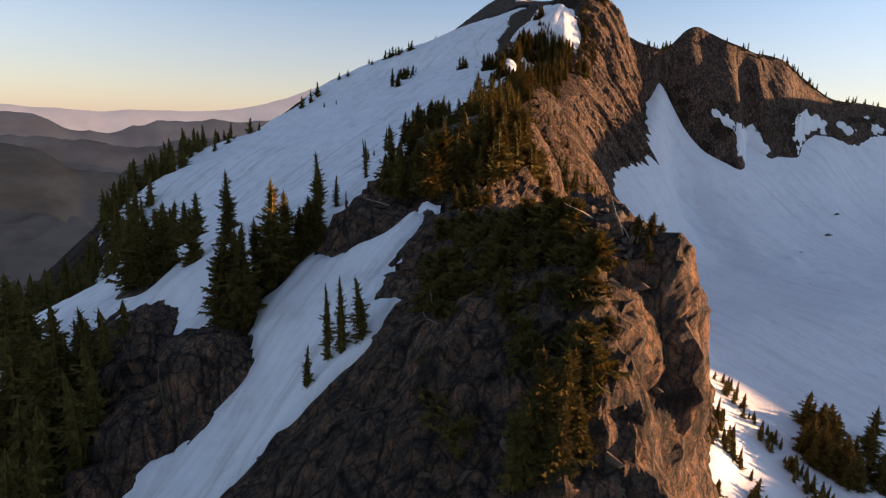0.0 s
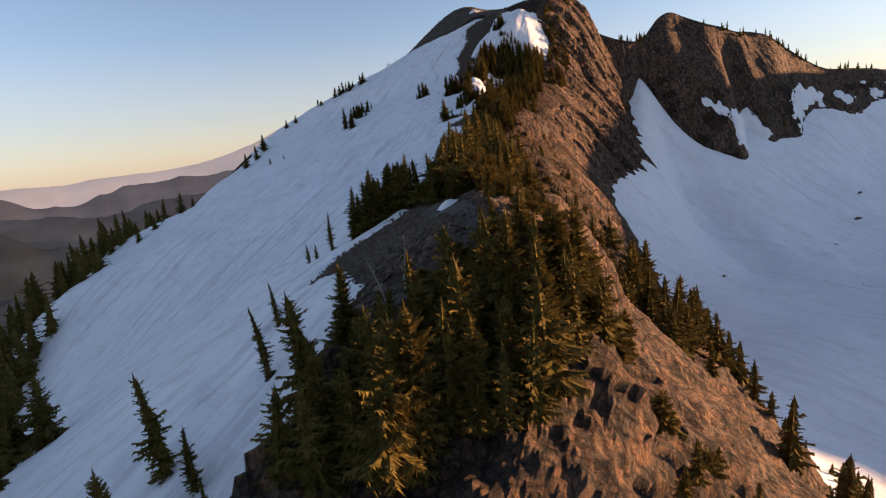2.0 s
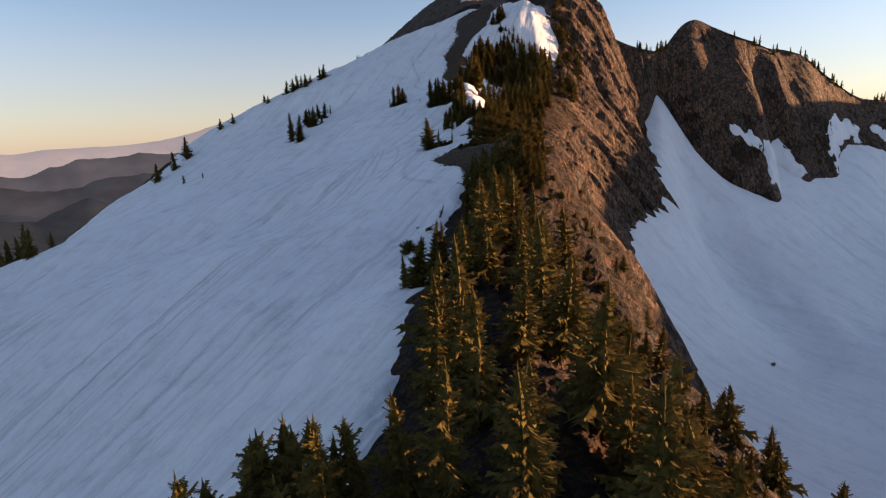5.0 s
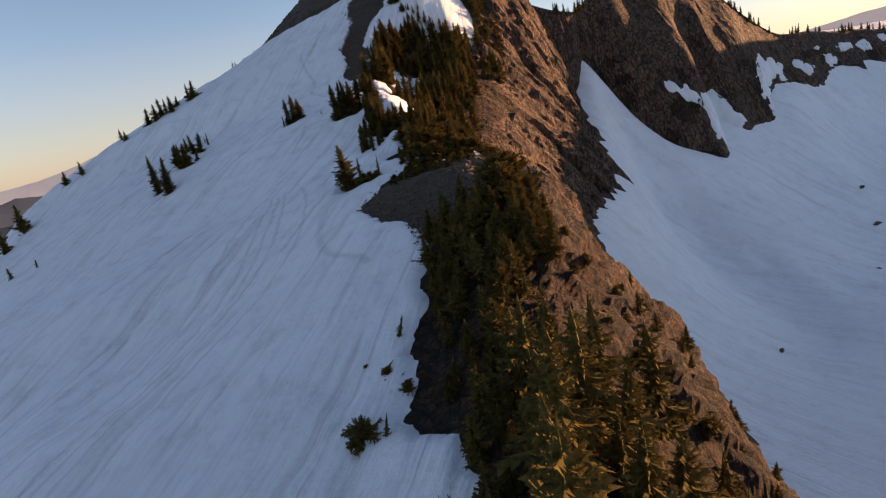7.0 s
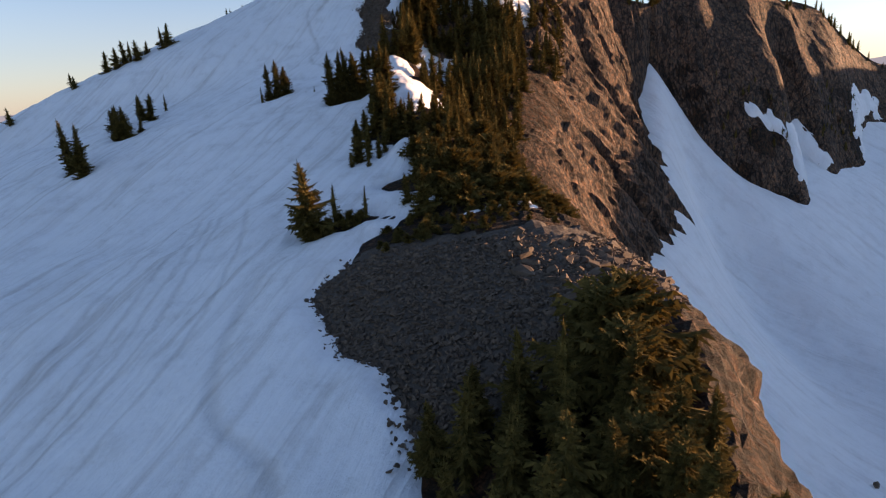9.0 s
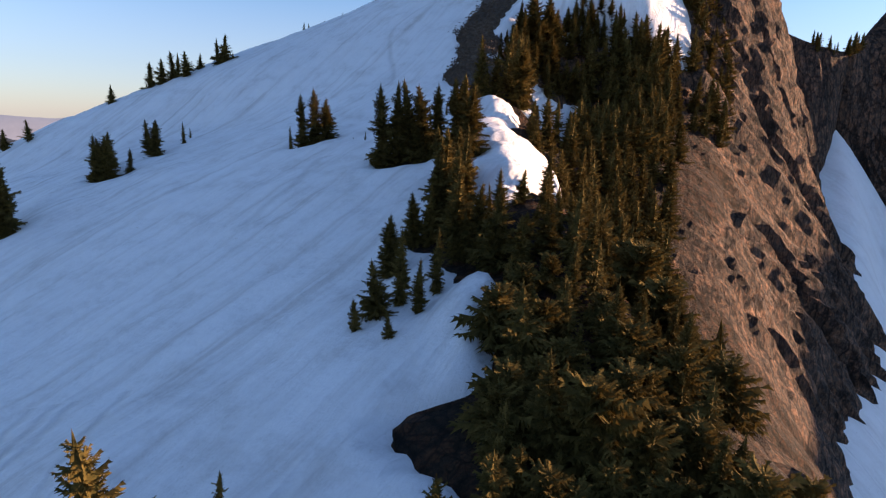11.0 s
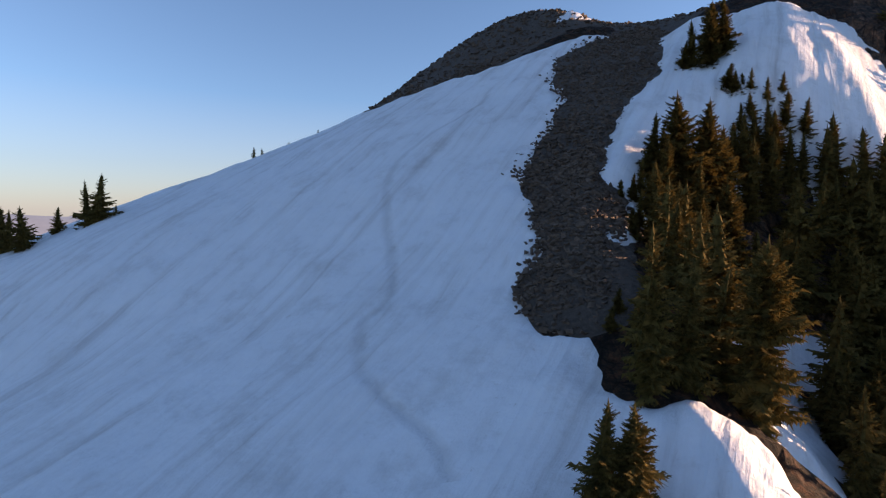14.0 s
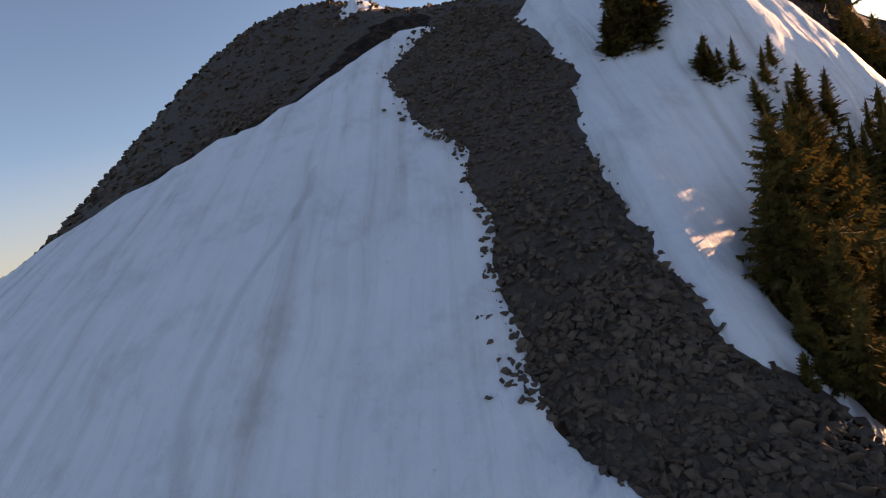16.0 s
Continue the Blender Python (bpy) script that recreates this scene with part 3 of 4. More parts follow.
# standing rocks that break the slope: place, radius and height
for cx, cy, r, h in ((-18, 40.5, 4.0, 2.6), (-26, 45, 4.5, 2.0), (-7.5, 51.5, 4.0, 1.6), (-5.0, 56, 4.0, 1.2), (13.2, 28.6, 2.2, 1.4), (10.4, 37.5, 1.6, 0.9), (8.5, 64.6, 3.0, 0.7), (-24, 36, 4, 1.8), (15, 98, 3.5, 1.6), (13, 74, 4, 1.0)):
    push = push + h * np.clip(1.4 - 1.4 * ((RX - cx) ** 2 + (RY - cy) ** 2) / r ** 2, 0, 1) * bare
GX, GY, GZ = RX + n[..., 0] * push, RY + n[..., 1] * push, RZ + n[..., 2] * push
patch = fbm(RX * 0.12, RY * 0.12, 21.0, 4)
slope = (RY > 94) & (RY < 181) & (RX > RIM_LINE - 4) & (patch + 0.5 * fbm(RX * 0.5, RY * 0.5, RZ * 0.3, 3) > -0.25)
which = np.where(talus(RX, RY) > -0.3, 1, np.where(((n[..., 2] > 0.66 + 0.15 * patch) & (RX > -6) & (RY > 92)) | (RX < -45) | slope, 2, 0))
ridge = tagged(sheet("ground_ridge", GX, GY, GZ, (ROCK, GRAVEL, HEATH), smooth=False, which=which), "craggy brown rock ridge of a mountain", "rock", kind="structure")

# single trees that stand in the open: place and height
OPEN_SLIM = ((-13, 56.8, 6.0), (-10.8, 55.0, 3.5), (-9.4, 52.9, 2.4), (-8.6, 61.3, 4.3), (-9.5, 68, 3.5), (-8.4, 32.4, 3.5), (-7.4, 34.1, 5.7), (-6.3, 33.7, 5.6), (-4.9, 33.3, 4.7), (-13.4, 98.2, 2.7), (-12.3, 97.9, 2.1), (-10.0, 96.8, 4.9), (13.2, 183.3, 3.3), (15.7, 182.4, 2.9), (4.8, 227.5, 2.8), (11.4, 226.5, 0.8), (12.7, 226.0, 1.3), (-13.8, 247.5, 1.8), (-12.6, 242.4, 3.3), (17.9, 227.9, 2.0), (19.3, 227.9, 2.5), (20.3, 230.0, 1.9), (21.1, 231.1, 1.9), (32.7, 152.1, 2.2))
OPEN_FULL = ((-23.3, 57, 8.5), (-45, 77, 9.0), (-47, 82, 8), (-48.5, 90, 9.0), (-43, 84, 8.5), (-38.5, 83, 8.0), (-40, 79, 7), (-34, 70, 6.5), (-34.7, 58.1, 8.8), (-31.8, 56.9, 9.5), (-30.9, 58.5, 8.1), (-33.2, 57.4, 7), (-26.5, 56, 6.2), (-18.3, 43.6, 8.6), (-16.6, 43, 9.2), (-17.6, 44.8, 8), (-15, 47, 9.5), (-16.2, 46.4, 7), (-14.2, 47.8, 7.5), (-13, 48.6, 5), (-11.7, 49.6, 7.5), (-12.4, 49.8, 5), (-45.2, 53.2, 10), (-38.6, 47.7, 9.3), (-34.4, 45, 8.9), (-36.7, 42, 10.5), (-31.7, 39.4, 10), (-32.4, 46.1, 6.7), (-30.2, 42.4, 8), (-34.5, 37, 9), (-6.8, 94.2, 6.3), (-5.0, 94.0, 6.4), (-4.1, 95.7, 6.9), (-2.8, 96.3, 6.5), (-1.6, 97.1, 6.4), (0.3, 96.2, 6.4), (-3.4, 94.4, 5.5), (-20.6, 221.1, 7.4), (-18.2, 218.2, 7.0), (-17.1, 230.3, 5.2), (-16.0, 230.7, 4.8), (-14.1, 231.6, 2.8), (-18.2, 233.6, 4.2), (-18.6, 236.0, 4.4), (-13.8, 237.0, 4.6), (-15.5, 239.5, 4.6), (-17.9, 245.9, 4.0), (5.2, 125.6, 4.6), (6.6, 124.4, 5.6), (4.0, 126.4, 3.4), (7.6, 124.8, 5.0), (11.3, 181.3, 6.3), (16.5, 195.5, 3.4), (17.5, 196.8, 4.2), (18.5, 195.2, 3.2), (15.6, 194.2, 2.3), (19.4, 197.4, 3.6), (17.2, 193.2, 2.0), (19.2, 182.6, 2.9), (20.6, 182.9, 3.2), (21.4, 183.8, 2.6), (16.8, 200.6, 3.6))
CLUSTER = ((6.0, 228.2, 5.6), (7.2, 228.1, 6.0), (8.4, 228.3, 4.8), (15.2, 217.7, 6.9), (16.5, 217.9, 6.9), (17.5, 218.0, 6.9), (18.6, 217.8, 6.3), (19.9, 218.9, 6.0), (21.7, 218.8, 6.3), (22.4, 216.4, 6.4), (22.2, 218.8, 6.6), (20.0, 211.0, 4.8), (20.8, 209.6, 5.0), (21.4, 210.8, 4.4), (21.8, 208.8, 4.0), (20.9, 207.6, 4.6), (20.3, 205.7, 6.4), (20.8, 203.0, 5.9), (19.1, 203.3, 3.9), (21.5, 201.6, 3.0), (19.6, 204.6, 6.2), (21.3, 204.4, 6.6), (20.6, 201.2, 5.5), (21.8, 200.4, 4.4), (18.1, 203.7, 3.4), (22.0, 232.2, 4.0), (23.0, 232.2, 3.7), (25.6, 237.2, 7.0), (27.2, 237.8, 5.0))
SKYLINE = ((-60.4, 234.8, 5.7), (-58.3, 242.7, 5.9), (-57.4, 251.1, 7.3), (-49.5, 261.3, 4.0), (-45.2, 261.0, 4.0), (-34.9, 267.0, 2.8), (-36.7, 270.7, 3.4), (-28.8, 268.6, 4.8), (-26.6, 268.4, 4.8), (-25.2, 269.6, 5.3), (-23.9, 268.4, 4.9), (-22.2, 268.1, 4.8), (-21.2, 271.3, 3.4), (-17.6, 270.5, 5.2), (-16.6, 270.5, 5.6), (-15.4, 271.5, 1.8), (-5.4, 284, 2.2), (-4.6, 285, 1.6), (-2.0, 288, 1.2), (1.5, 290, 1.2), (-47, 217, 3.0), (-42, 215.5, 2.2), (-66, 186.5, 6.0), (-64, 190, 4.0), (-71, 180, 4.0), (-74, 176, 5.0))
fall_u, fall_v = RX * 0.83 - RY * 0.56, RX * 0.56 + RY * 0.83     # across and along the fall line
runnels = 1 - np.abs(fbm(fall_u * 0.28 + 0.6 * fbm(RX * 0.03, RY * 0.03, 4.0, 2), fall_v * 0.018, 5.0, 3)) * 1.6
cup = 0.15 * fbm(RX * 0.6, RY * 0.6, 1.0, 3) + 0.24 * fbm(RX * 0.15, RY * 0.15, 8.0, 3) + 0.22 * (1 - 2 * np.abs(fbm(fall_u * 0.09 + 1.5 * fbm(RX * 0.02, RY * 0.02, 3.0, 2), fall_v * 0.03, 9.0, 2))) + 0.30 * fbm(RX * 0.05, RY * 0.05, 2.0, 3) - 0.15 * np.clip(runnels, 0, 1) ** 2
drift = np.zeros_like(RX)
for cx, cy, rx, ry, tilt, h in ((27.6, 233.4, 3.4, 3.6, 0, 0.8), (28.4, 220.5, 5.2, 8.0, -10, 0.7), (30.4, 222.8, 3.4, 4.6, -20, 0.7), (24.8, 209.6, 3.0, 5.0, -20, 0.6), (21.2, 194.0, 2.0, 4.4, -8, 0.8), (50, 264, 7, 6, 0, 0.9)):
    drift = drift + h * np.clip(spot(RX, RY, cx, cy, rx, ry, tilt) / min(rx, ry), 0, 1) ** 0.8 * (1 + 0.25 * fbm(RX * 0.5, RY * 0.5, 6.0, 3))
# suncups scalloped by the low sun on the drifts
drift = drift + np.clip(drift * 2, 0, 1) * 0.13 * (np.abs(vnoise(RX * 1.0, RY * 0.75, 3.0)) + 0.6 * np.abs(vnoise(RX * 1.7 + 5, RY * 1.2, 4.0)))
# the slope leans west up to a rib above the upper woods
drift = drift + 1.7 * np.clip((RX - 40) / 14, 0, 1) * np.clip((58.5 - RX) / 4, 0, 1) * np.clip((RY - 252) / 5, 0, 1) * np.clip((276 - RY) / 6, 0, 1)
# hollows melted out round the trees
for tx, ty, th in OPEN_SLIM + OPEN_FULL + CLUSTER:
    near_tree = (np.abs(RX - tx) < 4) & (np.abs(RY - ty) < 4)
    drift[near_tree] -= 0.09 * th * np.exp(-((RX[near_tree] - tx) ** 2 + (RY[near_tree] - ty) ** 2) / (0.8 + 0.06 * th) ** 2)
drift = np.maximum(drift, -0.75)
lift = depth + (np.clip(cup, -0.42, 0.35) + drift) * np.clip(depth * 2.2, 0, 1)
tagged(sheet("snow_field", RX, RY, RZ + lift, SNOW, keep=depth > -0.3), "blue shaded old snow on the mountainside", "snow", kind="structure")

# the bowl
bx, by = np.meshgrid(np.concatenate([np.arange(14, 240, 1.6), np.arange(240, 520, 4.0)]), np.concatenate([np.arange(-160, 60, 4.0), np.arange(60, 345, 1.6)]))
bz = bowl_height(bx, by)
for _ in range(3):
    bz[1:-1, 1:-1] = (bz[1:-1, 1:-1] * 2 + bz[:-2, 1:-1] + bz[2:, 1:-1] + bz[1:-1, :-2] + bz[1:-1, 2:]) / 6
bz = bz + 0.8 * fbm(bx * 0.04, by * 0.04, 5.0, 4) + 0.12 * fbm(bx * 0.3, by * 0.3, 6.0, 3)
runnel = np.clip(1 - np.abs((bx - 118) + (by - 250) * 0.55 + 4 * fbm(bx * 0.03, by * 0.03, 9.0, 2)) / 14, 0, 1) * np.clip((by - 120) / 60, 0, 1)
bz = bz - runnel * (0.7 + 0.9 * fbm(bx * 0.25, by * 0.12, 7.0, 4))
tagged(sheet("snow_bowl", bx, by, bz, BOWL_SNOW), "wide shaded snow bowl with avalanche runnels", "snow", kind="structure")

# the ridge behind the bowl: crest and foot along its run
# past x 400 unseen: crest added to shade the bowl, notched for sunlight
BACK_X = (86, 106, 113, 121, 126, 132, 140, 148, 158, 164, 172, 182, 196, 213, 235, 270, 330, 400, 440, 452, 462, 471, 474, 478, 481, 492)
BACK_CY = (298, 292, 292, 298, 300, 301, 300, 297, 298, 299, 301, 302, 303, 305, 309, 318, 325, 300, 255, 232, 195, 150, 133, 106, 84, -20)
BACK_CZ = (113, 103, 102, 107, 112, 115, 112, 108, 105, 103, 102.5, 100, 91, 82, 79.5, 76.5, 74, 100, 89, 81, 64, 61, 46, 46, 57, 52)
BACK_FY = (284, 284, 292, 282, 272, 267, 262, 262, 280, 272, 272, 272, 290, 290, 296, 306, 305, 270, 228, 208, 175, 132, 116, 90, 68, -36)
BACK_FZ = (78, 76, 88, 66, 52, 45, 42, 42, 58, 48, 46, 44, 62, 58, 60, 58, 52, 40, 34, 30, 30, 28, 14, 14, 28, 28)
run = np.arange(86, 492, 0.9)
cy, cz, fy, fz = (smooth_table(BACK_X, v, run) for v in (BACK_CY, BACK_CZ, BACK_FY, BACK_FZ))
across = np.concatenate([np.linspace(-1, 0, 16), np.linspace(0, 1, 64)[1:], np.linspace(1, 1.5, 8)[1:]])
kx = np.repeat(run[:, None], len(across), 1)
kback, kfront = np.maximum(-across, 0)[None, :], np.maximum(across, 0)[None, :]
ky = cy[:, None] + kback * 45 - (cy - fy)[:, None] * kfront
kz = cz[:, None] - kback * 55 - (cz - fz)[:, None] * np.where(kfront < 1, kfront ** 1.25, kfront * 1.4 - 0.4)
kn = -normals(kx, ky, kz)
kn *= np.sign(kn[..., 2:3] + 1e-6)
kpush = crag(kx, ky, kz, kx, 0.35) * 0.36 + 2.2 * fbm(kx * 0.05, ky * 0.05, kz * 0.02, 2)
kpush = kpush * np.clip(kfront * 4 + 0.25, 0, 1)
hx, hy, hz = kx + kn[..., 0] * kpush, ky + kn[..., 1] * kpush, kz + kn[..., 2] * kpush
kwhich = np.where((fbm(kx * 0.08, ky * 0.08, kz * 0.08, 4) > 0.25) & (kfront > 0.45), 1, 0)
tagged(sheet("ground_back_ridge", hx, hy, hz, (ROCK, HEATH), smooth=False, which=kwhich), "dark shaded rock ridge behind the snow bowl", "rock", kind="structure")
# snow that still lies on its ledges
ledge = np.full(kx.shape, -1.0)
for cx, at, rx, ra in ((138, 0.675, 2.6, 0.032), (143, 0.695, 3.4, 0.035), (147.5, 0.78, 2.2, 0.10), (152.5, 0.93, 4.2, 0.13), (160, 0.95, 5, 0.10), (187, 0.72, 5, 0.09), (196, 0.82, 10, 0.15), (203, 0.72, 5, 0.07), (216, 0.65, 3, 0.07), (220, 0.76, 3.5, 0.09), (234, 0.46, 2, 0.03), (240, 0.72, 5, 0.12), (255, 0.52, 6, 0.10), (272, 0.55, 5, 0.12), (290, 0.35, 5, 0.10), (306, 0.6, 7, 0.12), (330, 0.5, 8, 0.14), (352, 0.4, 6, 0.12)):
    ledge = np.maximum(ledge, 1 - np.sqrt(((kx - cx) / rx) ** 2 + ((kfront - at) / ra) ** 2))
ledge = np.clip(ledge + 0.55 * fbm(kx * 0.4, ky * 0.4, kz * 0.4, 4), -0.5, 0.4)
tagged(sheet("snow_ledges", hx + kn[..., 0] * ledge * 2, hy + kn[..., 1] * ledge * 2, hz + kn[..., 2] * ledge * 2, BOWL_SNOW, keep=ledge > 0.0), "snow patches on the ledges of the back ridge", "snow", kind="structure")

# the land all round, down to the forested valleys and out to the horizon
# nearly black ground; the haze colour glows from the material itself
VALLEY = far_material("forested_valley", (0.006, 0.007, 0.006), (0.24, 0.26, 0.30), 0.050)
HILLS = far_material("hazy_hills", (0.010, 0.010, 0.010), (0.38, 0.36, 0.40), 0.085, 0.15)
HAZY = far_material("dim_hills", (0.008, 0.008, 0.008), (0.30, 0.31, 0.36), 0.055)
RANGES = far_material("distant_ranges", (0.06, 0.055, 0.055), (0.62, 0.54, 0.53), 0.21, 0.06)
ring = np.concatenate([np.linspace(150, 900, 40), np.linspace(940, 4900, 60)])
turn = np.linspace(0, 2 * math.pi, 361)
rr, tt = np.meshgrid(ring, turn)
gx, gy = 30 + rr * np.sin(tt), 150 + rr * np.cos(tt)
gz = -110 - 400 * (1 - np.exp(-np.maximum(rr - 150, 0) / 500)) + 120 * fbm(gx * 0.0016, gy * 0.0016, 1.0, 5) * np.clip(rr / 1500, 0, 1)
tagged(sheet("ground", gx, gy, gz, VALLEY), "dark forested valley floor with evening haze painted on", "valley", kind="structure")


def far_range(name, radius, height, rough, mat, label, bump=None):
    """A long range of hills round the horizon; heights are in degrees over the eye's level."""
    az = np.linspace(-180, 180, 721)
    crest = height + rough * fbm(az * 0.12 + radius, az * 0, radius * 0.01, 5, 0.55)
    if bump is not None:
        crest = crest + bump(az)
    steps = np.array([-0.10, -0.05, -0.02, 0, 0.03, 0.08, 0.14])
    drops = np.array([0.09, 0.045, 0.015, 0, 0.02, 0.06, 0.12])
    a, k = np.meshgrid(radians(1) * az, steps, indexing="ij")
    r = radius * (1 + k)
    x, y = 10 + r * np.sin(a), 150 + r * np.cos(a)
    z = 85 + radius * np.tan(np.radians(crest))[:, None] - radius * drops[None, :]
    z = z + radius * 0.004 * fbm(x * 0.006, y * 0.006, 2.0, 4) * (np.abs(k) > 0)
    return tagged(sheet(name, x, y, z, mat), label, "hills", kind="structure")


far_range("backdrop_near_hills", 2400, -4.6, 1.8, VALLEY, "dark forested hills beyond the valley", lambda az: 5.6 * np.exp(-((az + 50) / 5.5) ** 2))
far_range("backdrop_middle_hills", 2850, -3.0, 1.3, HAZY, "dim forested hills with thin haze painted on")
far_range("backdrop_hills", 3300, -1.6, 1.0, HILLS, "grey brown forested hills with haze painted on")
far_range("backdrop_ranges", 4300, -0.2, 0.35, RANGES, "distant mountain ranges with pale pink haze painted on", lambda az: 3.0 * np.exp(-np.abs(az + 14) / 4.5) + 1.3 * np.exp(-((az - 57) / 6) ** 2))


# ---- trees ----
def part(name, mesh, mat, parent, label=""):
    ob = new(name, mesh)
    ob.parent = parent
    if label:
        tagged(ob, label)
    return ob


def tube(points, radii, sides=6):
    verts, faces = [], []
    for (px, py, pz), r in zip(points, radii):
        for s in range(sides):
            a = 2 * math.pi * s / sides
            verts.append((px + r * math.cos(a), py + r * math.sin(a), pz))
    for i in range(len(points) - 1):
        for s in range(sides):
            b = i * sides
            faces.append((b + s, b + (s + 1) % sides, b + sides + (s + 1) % sides, b + sides + s))
    faces.append(tuple(range(sides))[::-1])
    faces.append(tuple(range((len(points) - 1) * sides, len(points) * sides)))
    return verts, faces


def mesh_of(name, verts, faces, mat):
    me = bpy.data.meshes.new(name)
    me.from_pydata(verts, [], faces)
    me.materials.append(mat)
    return me


def fir(rng, width, boughs, bare=0.03, lean=0.0, pairs=4, swell=0.85, ragged=0.3):
    """A mountain fir one metre high: tapered trunk, a close inner crown of star shaped skirts, and whorls of boughs, each a flat spray of twigs that droops."""
    wave = rng.uniform(0, 6)
    spine = lambda t: Vector((lean * t * t, 0.02 * (math.sin(3 * t + wave) - math.sin(wave)), t))
    levels = np.linspace(0, 1, 7)
    foot = [spine(t) for t in levels]
    foot[0].z = -0.05
    trunk = tube(foot, [0.010 * (1 - 0.93 * t) + 0.001 for t in levels])
    verts, faces = [], []
    shape = lambda t: width * (0.07 + 0.93 * (1 - t) ** swell) * (1.0 if t > bare + 0.07 else 0.78) * (1 + 0.12 * math.sin(8 * t + wave) + 0.08 * math.sin(21 * t + 2 * wave))
    lumps = [rng.uniform(0.55, 1.25) for _ in range(40)]

    def leaf(a, b, c):
        base = len(verts)
        verts.extend((a, b, c))
        faces.append((base, base + 1, base + 2))
    skirts = max(10, boughs // 10)
    for i in range(skirts):
        t = bare + 0.01 + (0.94 - bare) * (i / skirts) ** 1.05
        c, apex, r = spine(t), spine(min(1.0, t + 1.7 / skirts)), shape(t) * 0.56
        ring_pts = []
        for k in range(10):
            a = 0.628 * k + i * 1.3
            rr = r * (rng.uniform(0.85, 1.2) if k % 2 else rng.uniform(0.35, 0.6))
            ring_pts.append(c + Vector((math.cos(a) * rr, math.sin(a) * rr, -rr * rng.uniform(0.15, 0.55))))
        base = len(verts)
        verts.extend([apex] + ring_pts)
        faces.extend((base, base + 1 + k, base + 1 + (k + 1) % 10) for k in range(10))
    whorls = int(7 + boughs ** 0.5 * 0.62)
    for i in range(boughs):
        t = bare + (0.985 - bare) * ((int(i * whorls / boughs) + rng.uniform(0.0, 0.85)) / whorls) ** 1.08
        a = i * 2.39996 + rng.uniform(-0.4, 0.4)
        length = shape(t) * lumps[int(t * 17 + (a % 6.283) * 1.3) % 40] * rng.uniform(1 - ragged, 1.12) * (1.22 if rng.random() < 0.08 else 1.0)
        out = Vector((math.cos(a), math.sin(a), 0))
        side = Vector((-out.y, out.x, 0))
        droop = rng.uniform(0.10, 0.5) * (1.1 - t) - 0.45 * max(0.0, t - 0.45)
        root = spine(t)
        at = lambda q: root + out * length * q + Vector((0, 0, length * (0.10 * q - droop * q * q + 0.16 * q ** 4)))
        half = 0.66 / pairs
        for s in range(pairs):
            q = 0.22 + 0.74 * (s + 0.5) / pairs
            p0, p1 = at(q - half), at(min(1.0, q + half * 0.8))
            reach = length * (0.37 - 0.24 * q) * rng.uniform(0.6, 1.35)
            for sign in (-1, 1):
                leaf(p0, p1, p1 + out * reach * rng.uniform(0.25, 0.8) + side * sign * reach - Vector((0, 0, reach * rng.uniform(0.1, 1.0))))
            if s % 2 == 0 or pairs > 3:
                leaf(p0, p1, p1.lerp(p0, 0.4) + side * reach * rng.uniform(-0.4, 0.4) - Vector((0, 0, reach * rng.uniform(0.6, 1.25))))
        tip = at(0.93)
        leaf(tip + side * length * 0.06, tip - side * length * 0.06, at(1.0) + out * length * rng.uniform(0.03, 0.12))
    top = spine(1.0)
    for k in range(5):
        a = k * 1.257
        leaf(top + Vector((0, 0, 0.035)), top + Vector((math.cos(a) * 0.011, math.sin(a) * 0.011, -0.06)), top + Vector((math.cos(a + 1.2) * 0.011, math.sin(a + 1.2) * 0.011, -0.06)))
    return mesh_of("trunk", *trunk, BARK), mesh_of("crown", verts, faces, NEEDLES)


rng = random.Random(7)
KINDS = {
    "near": [fir(rng, w, 500, 0.01, l, 10, 0.78, 0.42) for w, l in ((0.28, 0.0), (0.24, 0.05), (0.31, -0.05), (0.21, 0.03))],
    "close": [fir(rng, w, 420, 0.01, l, 8, 0.78, 0.42) for w, l in ((0.25, 0.03), (0.29, -0.04), (0.22, 0.0))],
    "mid": [fir(rng, w, 150, 0.01, l, 4, 0.78, 0.42) for w, l in ((0.31, 0.0), (0.26, 0.05), (0.29, -0.06), (0.23, 0.03))],
    "far": [fir(rng, w, 60, 0.01, l, 2, 0.78, 0.42) for w, l in ((0.33, 0.0), (0.27, 0.05), (0.30, -0.05), (0.23, 0.03))],
    "scrub": [fir(rng, w, 300, 0.0, l, 7, 0.45, 0.5) for w, l in ((0.65, 0.0), (0.75, 0.15), (0.6, -0.12))],
    "full": [fir(rng, w, 330, 0.01, l, 6, 0.78, 0.44) for w, l in ((0.26, 0.0), (0.22, 0.05), (0.30, -0.05), (0.24, 0.06), (0.19, 0.0))],
    "slim": [fir(rng, w, 170, 0.03, l, 4, 0.6, 0.55) for w, l in ((0.14, 0.0), (0.12, 0.06), (0.16, -0.05))],
    "bush": [fir(rng, w, 220, 0.0, l, 6, 0.45, 0.5) for w, l in ((0.6, 0.0), (0.75, 0.12), (0.55, -0.1))],
}
LABELS = {"near": "ragged olive green fir crowding the ridge crest", "scrub": "low spreading fir shrub on the ridge crest", "close": "tall ragged dark fir beside the snow", "full": "dense dark green subalpine fir rooted on the ridge", "slim": "slender spire shaped fir standing in the snow", "bush": "low wind pressed fir shrub on rock"}
MASTERS = {}
planted = []


woods = ([], [], 0)


